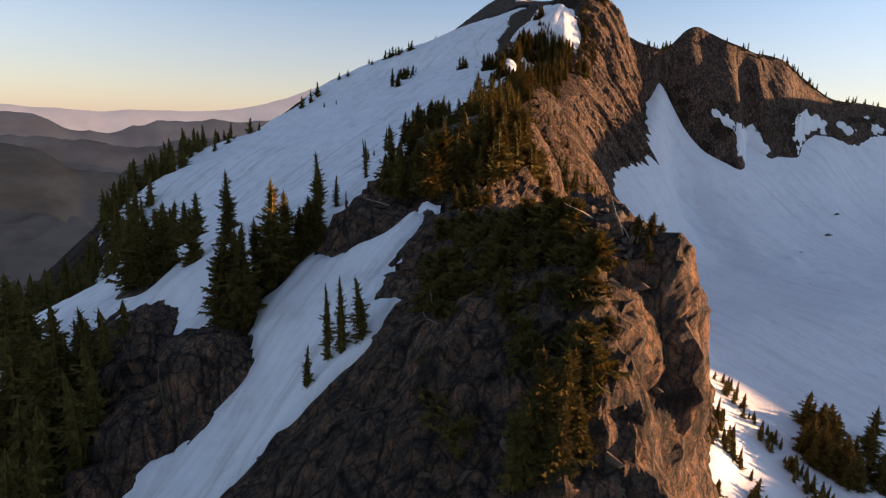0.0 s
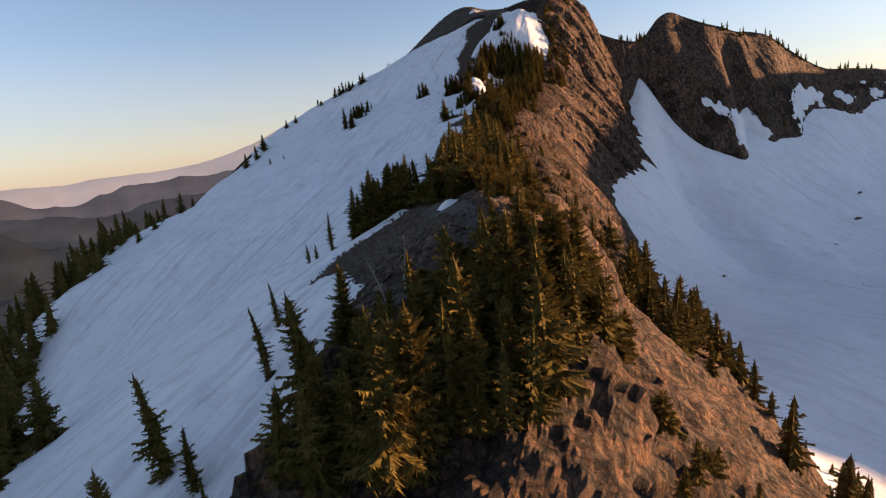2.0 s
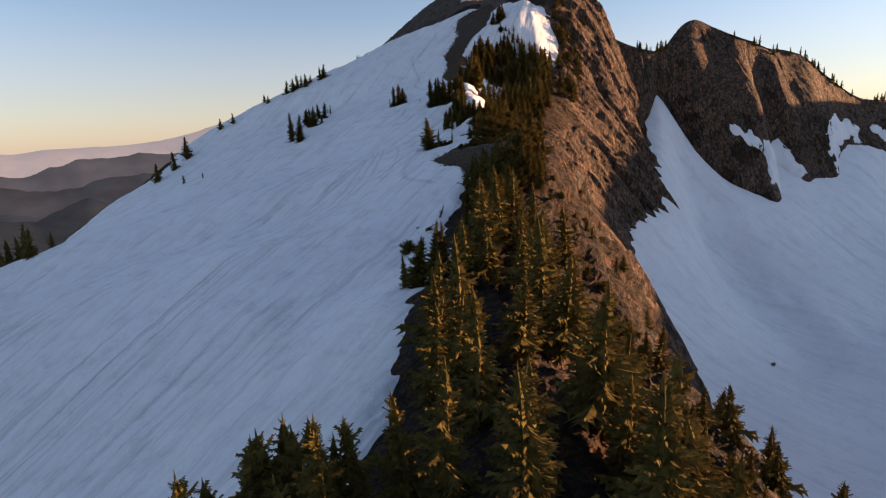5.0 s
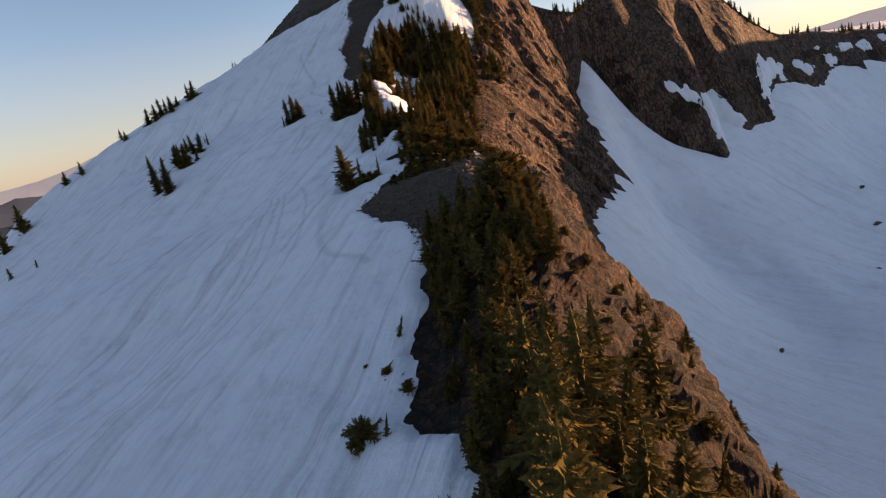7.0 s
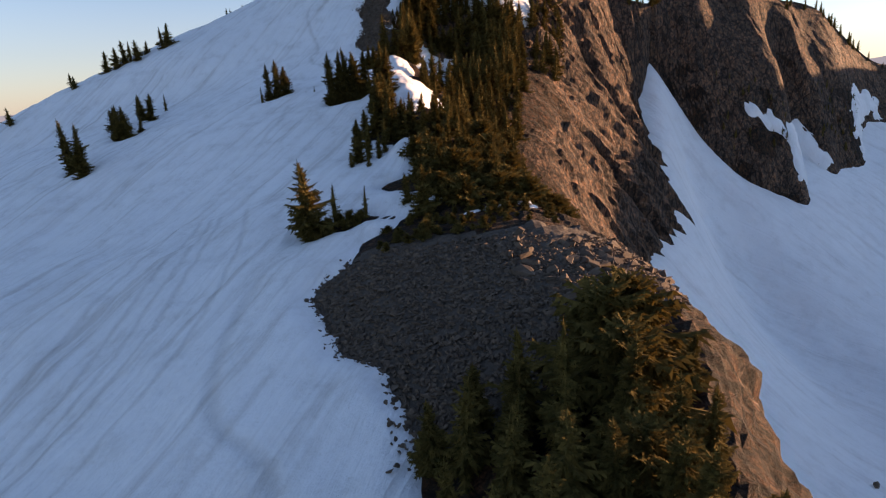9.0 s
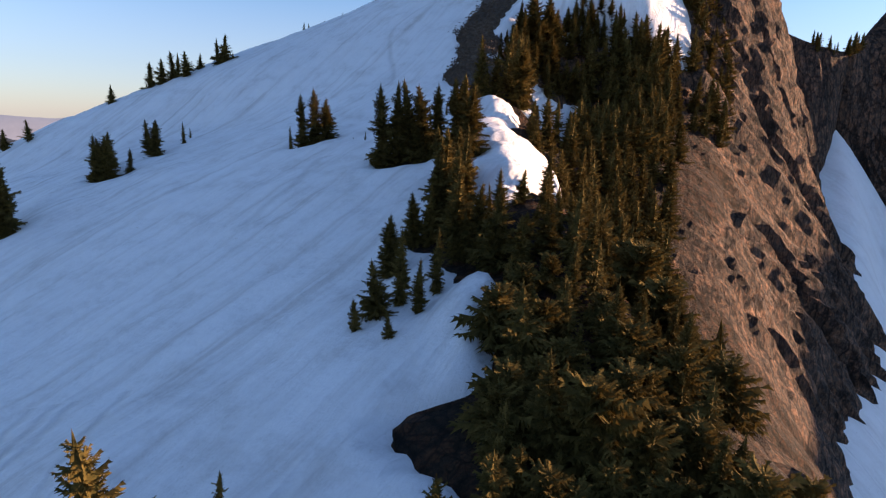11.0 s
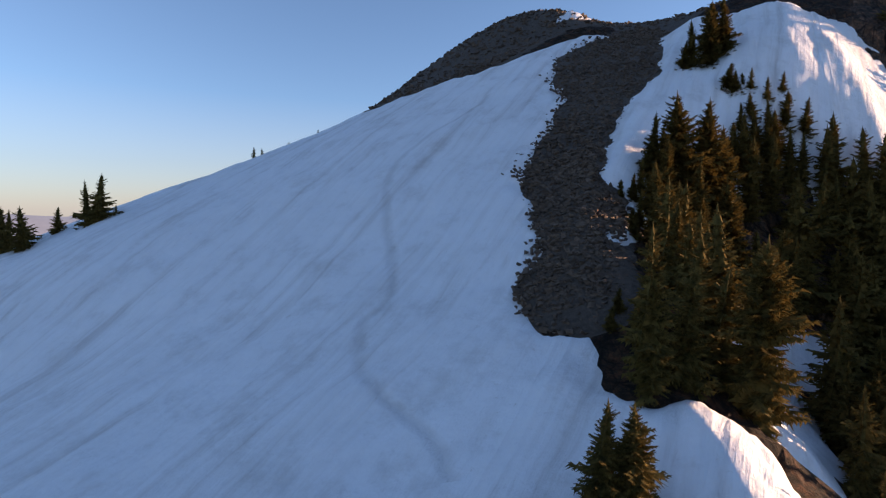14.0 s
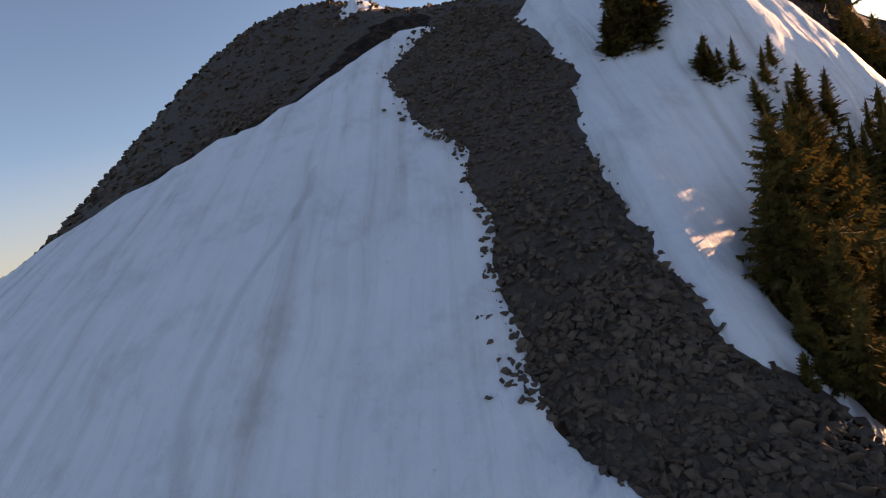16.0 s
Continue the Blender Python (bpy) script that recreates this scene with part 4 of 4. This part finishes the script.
def far_tree(kind, x, y, z, height):
    """Adds a tree to the woods that are too far off to tell their trees apart."""
    co, faces = FAR_DATA[kind][rng.randrange(4)]
    a, wide = rng.random() * 6.28, height * rng.uniform(0.9, 1.2)
    spun = np.stack([(co[:, 0] * math.cos(a) - co[:, 1] * math.sin(a)) * wide + x, (co[:, 0] * math.sin(a) + co[:, 1] * math.cos(a)) * wide + y, co[:, 2] * height + z], 1)
    base = sum(len(v) for v in woods[0])
    woods[0].append(spun)
    woods[1].append(faces + base)


FAR_DATA = {"far": [], "mid": []}
for kind, (trunk_mesh, crown_mesh) in [(k, pair) for k in FAR_DATA for pair in KINDS[k]]:
    co = np.empty(len(crown_mesh.vertices) * 3)
    crown_mesh.vertices.foreach_get("co", co)
    FAR_DATA[kind].append((co.reshape(-1, 3), np.array([tuple(p.vertices) for p in crown_mesh.polygons])))


def plant(kind, x, y, height, z=None, lean=0.0):
    z = float(ridge_height(x, y)[0]) - 0.1 if z is None else z
    if kind in FAR_DATA:
        planted.append((x, y))
        far_tree(kind, x, y, z, height)
        return None
    pick = rng.randrange(len(KINDS[kind]))
    m = Matrix.Translation((x, y, z)) @ Matrix.Rotation(lean + rng.uniform(-0.05, 0.05), 4, "Y") @ Matrix.Rotation(rng.random() * 6.28, 4, "Z")
    key = (kind, pick)
    if key not in MASTERS:
        name, category, group = ("fir_shrub", "shrub", "shrubs on the ridge") if kind in ("bush", "scrub") else ("fir_tree", "conifer tree", "firs on the mountain")
        ob = tagged(new(name), LABELS[kind], category, group)
        part("trunk", KINDS[kind][pick][0], BARK, ob)
        part("crown", KINDS[kind][pick][1], NEEDLES, ob)
        ob.matrix_basis = m
        MASTERS[key] = ob
    else:
        ob = copy_thing(MASTERS[key], m)
    stout = rng.uniform(0.9, 1.15)
    ob.scale = (height * stout, height * stout, height)
    planted.append((x, y))
    return ob


def grove(count, y0, y1, a, b, low, high, kinds=("full", "full", "full", "slim"), gap=1.3, ground=None):
    """Scatter over a stretch of the ridge; a and b are its west and east limits at y0 and y1."""
    made = 0
    for _ in range(count * 12):
        if made >= count:
            return
        t = rng.random()
        y = y0 + (y1 - y0) * t
        x = rng.uniform(a[0] + (a[1] - a[0]) * t, b[0] + (b[1] - b[0]) * t)
        if any((x - p) ** 2 + (y - q) ** 2 < gap * gap for p, q in planted):
            continue
        if ground is None and float(snow_depth(x, y)) > 0.05:
            continue
        # the clearings below the snow patches stay open
        if spot(x, y, 4.4, 73.4, 1.9, 4.0) > 0:
            continue
        if max(spot(x, y, 34.6, 243, 8.0, 3.0, 66), spot(x, y, 41, 249.8, 5.0, 2.4, 10)) > 0:
            continue
        plant(rng.choice(kinds), x, y, rng.uniform(low, high), None if ground is None else float(ground(x, y)) - 0.2)
        made += 1


for x, y, h in OPEN_SLIM:
    plant("slim", x, y, h)
for x, y, h in OPEN_FULL + CLUSTER:
    plant("mid" if x < -33 else "close" if -20 < x < 24 and (y < 50 or 199 < y < 232.5) else "full", x, y, h)
for x, y, h in SKYLINE:
    plant("mid", x, y, h)
for x, y, h in ((11.6, 181.8, 1.3), (12.5, 182.0, 1.2), (13.4, 182.2, 1.3), (14.3, 182.3, 1.2), (15.1, 182.5, 1.0), (16.0, 216.2, 0.6), (18.0, 216.4, 0.5), (12.4, 181.3, 1.3), (13.8, 181.4, 1.0), (14.8, 181.6, 0.9), (5.1, 138.9, 1.8), (7.7, 143.4, 1.0), (6.4, 145.2, 0.6), (8.5, 141.1, 1.2), (-41, 122.8, 0.8), (-47.6, 125, 0.6)):
    plant("bush", x, y, h)
for x, y, h, lean in ((51.2, 267.2, 2.2, 0.5), (50.6, 266.9, 1.8, 0.2), (51.8, 267.4, 1.8, 0.8), (46.5, 265.5, 1.6, 0.6), (55.4, 274.1, 0.8, 0.6), (56.9, 271.8, 0.9, 0.7), (-40.7, 123.2, 2.0, 1.1), (-10.5, 94.5, 1.6, 1.2), (-71, 183, 3.0, 0.7), (-68.5, 188, 2.4, 0.8), (-62, 199, 2.2, 0.8), (-44.5, 217, 2.0, 0.9), (6.2, 137.8, 2.4, 0.2), (6.6, 143.8, 2.2, 0.9), (9.2, 146.5, 2.2, 0.3), (5.4, 139.4, 1.8, -0.7), (7.4, 142.6, 1.6, 1.0)):
    plant("slim", x, y, h, None, lean)

for x, y, h in ((41.8, 267.3, 5.0), (43.2, 266.9, 5.6), (44.6, 267.2, 6.6), (41.0, 267.7, 3.2), (43.9, 268.0, 6.0)):
    plant("close", x, y, h)
# the last five firs are added to keep low sun off the snow
for x, y, h in ((38.6, 257.2, 2.8), (40.2, 257.8, 3.6), (41.6, 258.4, 3.4), (43.2, 259.4, 4.0), (44.8, 260.2, 3.8), (46.4, 260.8, 4.0), (48.0, 260.4, 4.4), (45.6, 261.9, 3.4), (43.8, 261.2, 2.8), (44.6, 262.8, 3.0), (42.4, 260.2, 3.0), (47.2, 262.4, 3.4)):
    plant("full", x, y, h)
for x, y, h in ((42.9, 263.3, 3.0), (43.6, 263.1, 2.6), (44.2, 263.2, 2.2)):
    plant("near", x, y, h)
# woods and thickets along the crest
grove(26, 51, 58.5, (-6, -5), (3.5, 9.5), 4.0, 6.5, ("near", "near", "mid"))
grove(30, 51.5, 58.5, (-5, -3), (5, 11), 3.0, 5.5, ("mid",), 1.0)
grove(7, 42.5, 46.5, (1.0, 1.5), (4.0, 4.5), 1.8, 3.0, ("near",), 0.9)
grove(16, 47, 57, (9, 12), (14, 19), 1.2, 2.6, ("mid", "bush"), 1.0)
grove(16, 59, 66, (5.0, 5.0), (12, 13), 1.8, 3.4, ("near", "near", "scrub"), 1.0)
grove(8, 58, 62, (-1, 0), (4, 5), 0.8, 1.8, ("scrub", "bush"), 0.9)
grove(8, 59, 70, (5, 6), (10, 11), 2.0, 3.4, ("near",), 0.9)
grove(10, 68, 85, (5.0, 3.4), (7.5, 7), 1.6, 3.0, ("near", "near", "scrub"), 0.9)
grove(12, 69, 90, (8.5, 7), (13, 14), 1.8, 3.6, ("near",), 1.4)
grove(8, 66, 76, (7.2, 6.5), (13, 14), 1.5, 2.8, ("near", "near", "scrub"), 1.0)
grove(14, 74, 92, (4.6, 2.0), (10.0, 11), 1.8, 3.8, ("near", "near", "scrub"), 1.0)
grove(12, 77, 92, (3.8, 1.4), (5.0, 4.5), 1.6, 3.0, ("near", "near", "scrub"), 1.0)
grove(16, 94.3, 98, (-6.5, -4), (0.5, 1.5), 4.5, 6.4, ("mid",), 0.8, lambda x, y: float(ridge_height(x, y)[0]))
grove(26, 92, 130, (2, 8), (12, 18), 4.5, 8.0, ("mid",))
grove(60, 92, 134, (10, 14), (20, 22), 4.0, 7.5, ("mid",))
grove(44, 128, 158, (10.5, 15.5), (17, 21), 2.4, 4.4, ("near", "mid"), 1.0)
grove(22, 124, 153, (8.0, 12.5), (11.5, 16), 1.8, 3.6, ("near", "mid"), 0.9)
grove(20, 145, 157.5, (18, 21), (23, 26), 2.2, 4.2, ("near", "near", "scrub"), 1.1)
grove(60, 174.6, 180, (15, 17), (31, 35), 0.5, 1.1, ("bush",), 0.8)
grove(24, 178, 184, (20, 19), (35, 37), 1.2, 2.4, ("scrub", "bush"), 0.9)
grove(34, 183, 205, (21, 26), (30, 34), 1.6, 4.2, ("scrub", "near", "mid"), 1.2)
grove(26, 180, 197, (19.6, 22), (25, 28), 1.2, 2.6, ("bush", "bush", "mid"), 0.9)
for x, y, h in ((25.2, 241.0, 1.2), (26.0, 240.2, 1.6), (25.8, 241.8, 1.4), (26.6, 241.0, 1.8)):
    plant("near", x, y, h)
for k in range(22):
    y = 199 + 1.6 * k
    plant("full", float(np.interp(y, SNOW_Y, SNOW_X)) + rng.uniform(1.4, 2.6), y, rng.uniform(2.2, 4.6))
grove(12, 197, 206, (23.4, 26), (28.5, 30), 2.2, 3.8, ("near", "full"), 1.2)
grove(20, 196, 215, (29.5, 31.5), (36, 39), 3.5, 6.5, ("mid",), 1.6)
grove(22, 215, 237, (33.5, 34), (42, 45), 4.5, 8.5, ("full",), 1.6)
grove(16, 212, 240, (38, 40), (41, 48), 4.5, 8.0, ("mid",), 1.3)
grove(26, 237, 250, (27.5, 31), (42, 48), 4.5, 8.0, ("near", "mid", "mid"), 1.3)
for x, y, h in ((32.6, 254.6, 5.1), (33.5, 254.2, 5.1), (35.2, 254.8, 8.0), (37.2, 255.2, 8.3), (40.7, 256.0, 6.2), (46.4, 258.2, 5.0), (32.6, 252.8, 5.2), (38.5, 255.4, 6.8), (43.2, 257.0, 5.6), (35.0, 252.6, 6.0), (37.5, 252.8, 6.5), (50, 259.5, 4.0), (35.1, 221.3, 9.5), (38.2, 222.5, 10.0), (32.5, 230.9, 6.6), (30.3, 230.1, 4.6), (46.1, 228.4, 7.0)):
    plant("close" if y > 251 and x < 42 else "full", x, y, h)
for x, y, h in ((29.6, 252.2, 1.2), (30.4, 252.1, 2.1), (31.4, 253.2, 2.6), (30.2, 250.4, 2.4), (29.2, 248.6, 2.0)):
    plant("near", x, y, h)
for x, y, h in ((31.4, 250.6, 4.6), (30.6, 248.8, 4.2)):
    plant("close", x, y, h)
grove(20, 243, 253, (28.6, 31), (40, 43), 3.5, 6.0, ("near", "mid"), 1.2)
grove(70, 238, 262, (37, 46), (50, 60), 4.5, 8.0, ("mid",), 1.1)
grove(60, 250, 285, (58, 68), (64, 84), 3.5, 6.5, ("mid",), 1.2)
for x, y, h in ((4.6, 20.5, 5.2), (5.5, 20.8, 4.6), (6.3, 22.4, 3.2), (6.9, 21.2, 2.8), (3.9, 19.8, 3.8), (6.0, 21.4, 3.6), (5.0, 19.4, 4.0), (6.3, 20.0, 3.0)):
    plant("near", x, y, h)
grove(66, 22, 35.5, (-0.4, -0.5), (9.5, 7.0), 1.1, 2.2, ("scrub", "bush", "bush"), 0.75)
grove(14, 35, 42, (-0.5, 0), (4.5, 4.0), 0.9, 1.5, ("bush", "scrub"), 0.75)
grove(40, 100, 158, (18, 24), (27, 33), 0.5, 1.1, ("bush",), 1.0)
for x, y, h in ((12.0, 29.4, 2.6), (12.7, 28.8, 2.9), (11.6, 28.2, 2.4), (13.3, 28.2, 2.2), (12.2, 27.4, 2.0), (12.9, 30.2, 2.2), (11.2, 29.6, 1.8)):
    plant("near", x, y, h)
grove(34, 20, 46, (-46, -42), (-23, -28), 5.0, 9.0, ("far",))
grove(40, 50, 92, (-60, -74), (-46, -60), 5.0, 9.0, ("far",))
grove(42, 78, 128, (20, 24), (37, 38), 3.5, 7.5, ("mid",))
grove(40, 60, 110, (28, 38), (42, 52), 4.0, 7.0, ("far",))
grove(26, 100, 150, (27, 27), (36, 37), 1.2, 3.0, ("mid",))
grove(110, 90, 215, (-100, -106), (-73, -82), 7.0, 11.0, ("far",), 1.8, lambda x, y: float(ridge_height(x, y)[0]))
grove(18, 182, 191, (20.5, 22), (28, 30), 1.2, 2.4, ("bush", "bush", "mid"), 0.8)
# on the bowl's near slope
for count, y0, y1, a, b, low, high, kind in ((46, 60, 98, (45, 47), (48.5, 49.5), 2.5, 4.5, "far"), (46, 68, 102, (58.5, 57.5), (61.5, 60.5), 2.0, 4.5, "far"), (26, 74, 98, (61, 74), (74, 90), 5.0, 8.5, "mid"), (12, 76, 84, (63, 64), (70, 74), 5.0, 7.5, "mid")):
    grove(count, y0, y1, a, b, low, high, (kind,), 0.7, bowl_height)


def back_crest(x, at):
    i = int(np.clip((x - 86) / 0.9, 0, len(run) - 1))
    j = int(np.argmin(np.abs(across - at)))
    return hx[i, j], hy[i, j], hz[i, j]


for k in range(110):
    x = rng.choice((rng.uniform(104, 118), rng.uniform(145, 200), rng.uniform(200, 330), rng.uniform(200, 330)))
    p = back_crest(x, rng.choice((0.0, -0.06, 0.02, 0.05, 0.08)))
    plant("far", p[0], p[1], rng.uniform(2.0, 4.5), p[2] - 0.3)
for k in range(90):
    p = back_crest(rng.choice((rng.uniform(128, 150), rng.uniform(165, 190), rng.uniform(200, 320))), rng.uniform(0.55, 0.85))
    plant("far", p[0], p[1], rng.uniform(1.2, 3.0), p[2] - 0.5)


def dead_trunk(x, y, height, tilt, turn, boughs=7, lift=0.0):
    """A bleached dead fir: a bent tapering stem with the stubs of a few bare boughs."""
    ob = tagged(new("dead_tree"), "bleached bare dead fir trunk among the scrub", "dead tree", "dead wood on the ridge")
    levels = np.linspace(0, 1, 8)
    wave = rng.uniform(0, 6)
    stem = [Vector((0.05 * math.sin(4 * t + wave) * t, 0.04 * math.cos(5 * t + wave) * t, t)) * height for t in levels]
    stem[0].z = -0.3
    part("trunk", mesh_of("trunk", *tube(stem, [height * (0.020 * (1 - t) + 0.003) for t in levels]), DEADWOOD), DEADWOOD, ob)
    for b in range(boughs):
        t = rng.uniform(0.25, 0.95)
        a = rng.uniform(0, 6.28)
        root = Vector((0.05 * math.sin(4 * t + wave) * t, 0.04 * math.cos(5 * t + wave) * t, t)) * height
        reach = height * (1 - t * 0.7) * rng.uniform(0.12, 0.32)
        bough = [root + Vector((math.cos(a) * reach * s, math.sin(a) * reach * s, reach * (0.2 * s + 0.5 * s * s))) for s in (0, 0.4, 0.75, 1.0)]
        part("bough", mesh_of("bough", *tube(bough, [height * r for r in (0.008, 0.006, 0.004, 0.002)], 5), DEADWOOD), DEADWOOD, ob)
    ob.matrix_basis = Matrix.Translation((x, y, float(ridge_height(x, y)[0]) + lift)) @ Matrix.Rotation(turn, 4, "Z") @ Matrix.Rotation(tilt, 4, "Y")


for place in ((-0.2, 61.6, 3.6, 0.05, 1.0, 11), (-1.4, 62.0, 2.8, 0.35, 2.6, 9), (10.6, 30.2, 2.2, 0.35, 3.0, 5), (10.9, 29.6, 2.0, 0.55, 3.3, 4), (11.2, 29.4, 1.8, 0.15, 0.4, 5), (2.2, 30.2, 2.2, 1.25, 0.6, 3), (0.6, 28.5, 2.4, 0.9, 4.0, 3), (0.0, 30.5, 2.2, 0.8, 4.4, 3), (9.0, 31.0, 2.4, 1.1, 3.6, 4), (-4.6, 50.5, 3.4, 1.2, 3.6, 3), (1.2, 26.5, 2.0, 0.8, 4.2, 2)):
    dead_trunk(*place, lift=0.25 if place[3] > 0.7 else 0.0)


far_woods = bpy.data.meshes.new("far_woods")
far_woods.from_pydata(np.concatenate(woods[0]), [], np.concatenate(woods[1]))
far_woods.materials.append(NEEDLES)
tagged(new("far_woods", far_woods), "dark fir woods on far slopes and cliffs", "woods", kind="stuff")


# ---- loose stones ----
def stone_shape(rng):
    bm = bmesh.new()
    for _ in range(9):
        v = Vector((rng.gauss(0, 1), rng.gauss(0, 1), rng.gauss(0, 1))).normalized()
        bm.verts.new((v.x * rng.uniform(0.45, 0.6), v.y * rng.uniform(0.3, 0.45), v.z * rng.uniform(0.2, 0.34)))
    bmesh.ops.convex_hull(bm, input=bm.verts)
    loose_verts = [v for v in bm.verts if not v.link_faces]
    bmesh.ops.delete(bm, geom=loose_verts, context="VERTS")
    bmesh.ops.recalc_face_normals(bm, faces=bm.faces)
    me = bpy.data.meshes.new("stone")
    bm.to_mesh(me)
    bm.free()
    me.materials.append(STONE)
    return me


stone_rng = random.Random(21)
STONES = [stone_shape(stone_rng) for _ in range(9)]
STONE_DATA = []
for me in STONES:
    co = np.empty(len(me.vertices) * 3)
    me.vertices.foreach_get("co", co)
    STONE_DATA.append((co.reshape(-1, 3), [tuple(p.vertices) for p in me.polygons]))
heap_verts, heap_faces = [], []
singles = 0
FIELDS = ((8500, 19, 45, 241, 288, 0.21, 0.46), (2600, 0, 60, 283, 312, 0.35, 0.8), (8200, 9, 35, 156, 179, 0.16, 0.37), (5200, -11, 6, 62, 91, 0.16, 0.40), (1800, 21, 32, 243, 258, 0.22, 0.5), (120, 22, 34, 158, 176, 0.5, 1.1), (60, -3, 5, 60, 66, 0.5, 1.0))
for count, x0, x1, y0, y1, small, large in FIELDS:
    xs = np.array([stone_rng.uniform(x0, x1) for _ in range(count * 2)])
    ys = np.array([stone_rng.uniform(y0, y1) for _ in range(count * 2)])
    inside = talus(xs, ys)
    chance = np.clip(inside * 0.9 + 0.4, 0, 1) ** 2
    zs = ridge_height(xs, ys) + np.maximum(snow_depth(xs, ys), 0)
    kept = 0
    for x, y, z, c in zip(xs, ys, zs, chance):
        if kept >= count or stone_rng.random() > c:
            continue
        kept += 1
        size = stone_rng.uniform(small, large) * (1.5 if stone_rng.random() < 0.06 else 1.0)
        m = Matrix.LocRotScale((x, y, z + size * 0.08), Euler((stone_rng.uniform(-0.5, 0.5), stone_rng.uniform(-0.5, 0.5), stone_rng.uniform(0, 6.28))), (size * 1.25,) * 3)
        if 250 < y < 263 and 22 < x < 34 and singles < 290:
            ob = new("stone", STONES[singles % len(STONES)])
            ob.parent = ridge
            ob.matrix_basis = m
            singles += 1
            continue
        pts, faces = STONE_DATA[stone_rng.randrange(len(STONES))]
        base = len(heap_verts)
        heap_verts += [tuple(p) for p in pts @ np.array(m.to_3x3()).T + np.array(m.translation)]
        heap_faces += [tuple(base + i for i in f) for f in faces]
for _ in range(900):
    x, y = stone_rng.uniform(-14, 12), stone_rng.uniform(8, 34)
    if float(snow_depth(x, y)) > -0.12:
        continue
    size = stone_rng.uniform(0.3, 1.1) * stone_rng.uniform(0.5, 1)
    m = Matrix.LocRotScale((x, y, float(ridge_height(x, y)[0]) + size * 0.1), Euler((stone_rng.uniform(-0.9, 0.9), stone_rng.uniform(-0.9, 0.9), stone_rng.uniform(0, 6.28))), (size * 1.3,) * 3)
    pts, faces = STONE_DATA[stone_rng.randrange(len(STONES))]
    base = len(heap_verts)
    heap_verts += [tuple(p) for p in pts @ np.array(m.to_3x3()).T + np.array(m.translation)]
    heap_faces += [tuple(base + i for i in f) for f in faces]
# stones that have rolled out on to the snow
for _ in range(130):
    y = stone_rng.uniform(243, 284)
    x = float(np.interp(y, SNOW_Y, SNOW_X)) - 0.1 - abs(stone_rng.gauss(0, 0.45))
    size = stone_rng.uniform(0.14, 0.42)
    z = float(ridge_height(x, y)[0]) + max(float(snow_depth(x, y)), 0)
    m = Matrix.LocRotScale((x, y, z + size * 0.1), Euler((stone_rng.uniform(-0.5, 0.5), stone_rng.uniform(-0.5, 0.5), stone_rng.uniform(0, 6.28))), (size * 1.25,) * 3)
    pts, faces = STONE_DATA[stone_rng.randrange(len(STONES))]
    base = len(heap_verts)
    heap_verts += [tuple(p) for p in pts @ np.array(m.to_3x3()).T + np.array(m.translation)]
    heap_faces += [tuple(base + i for i in f) for f in faces]
heap = link_mesh("talus_stones", heap_verts, heap_faces, STONE)
tagged(heap, "grey brown angular talus stones", "stones", kind="stuff")


for x, y, size in ((172.7, 230.9, 2.0), (186, 246, 2.6), (98, 196.7, 1.3), (120, 205, 0.8), (150, 214, 0.9), (133, 182, 0.7)):
    ob = tagged(new("boulder", STONES[int(x) % len(STONES)]), "dark boulder melting out of the snow", "boulder", "boulders in the bowl")
    ob.matrix_basis = Matrix.LocRotScale((x, y, float(bowl_height(x, y)) + 0.2 * size), Euler((0.1, 0.05, x)), (size * 1.8, size * 1.1, size))

# firs on the shoulder of the cliff, and at the edge of the upper snow
for x, y, h in ((41.0, 226.6, 6.0), (42.3, 230.4, 7.5), (46.3, 229.9, 4.0), (46.6, 234.7, 6.0), (44.8, 237.7, 7.5), (48.7, 234.9, 4.5), (48.8, 241.9, 7.5), (52.1, 240.5, 6.0), (55.7, 249.9, 6.5), (60.0, 253.3, 5.5), (63.6, 257.7, 5.0), (65.2, 261.2, 5.0)):
    plant("full", x, y, h)
# added to close gaps where low sun reached the upper snow
for x, y, h in ((44.0, 258.6, 4.4), (42.2, 259.2, 3.6), (40.9, 258.4, 3.6), (43.8, 257.9, 4.8), (45.4, 258.1, 5.2), (41.9, 257.7, 4.0), (42.6, 258.7, 3.6), (44.8, 259.4, 4.2)):
    plant("full", x, y, h)
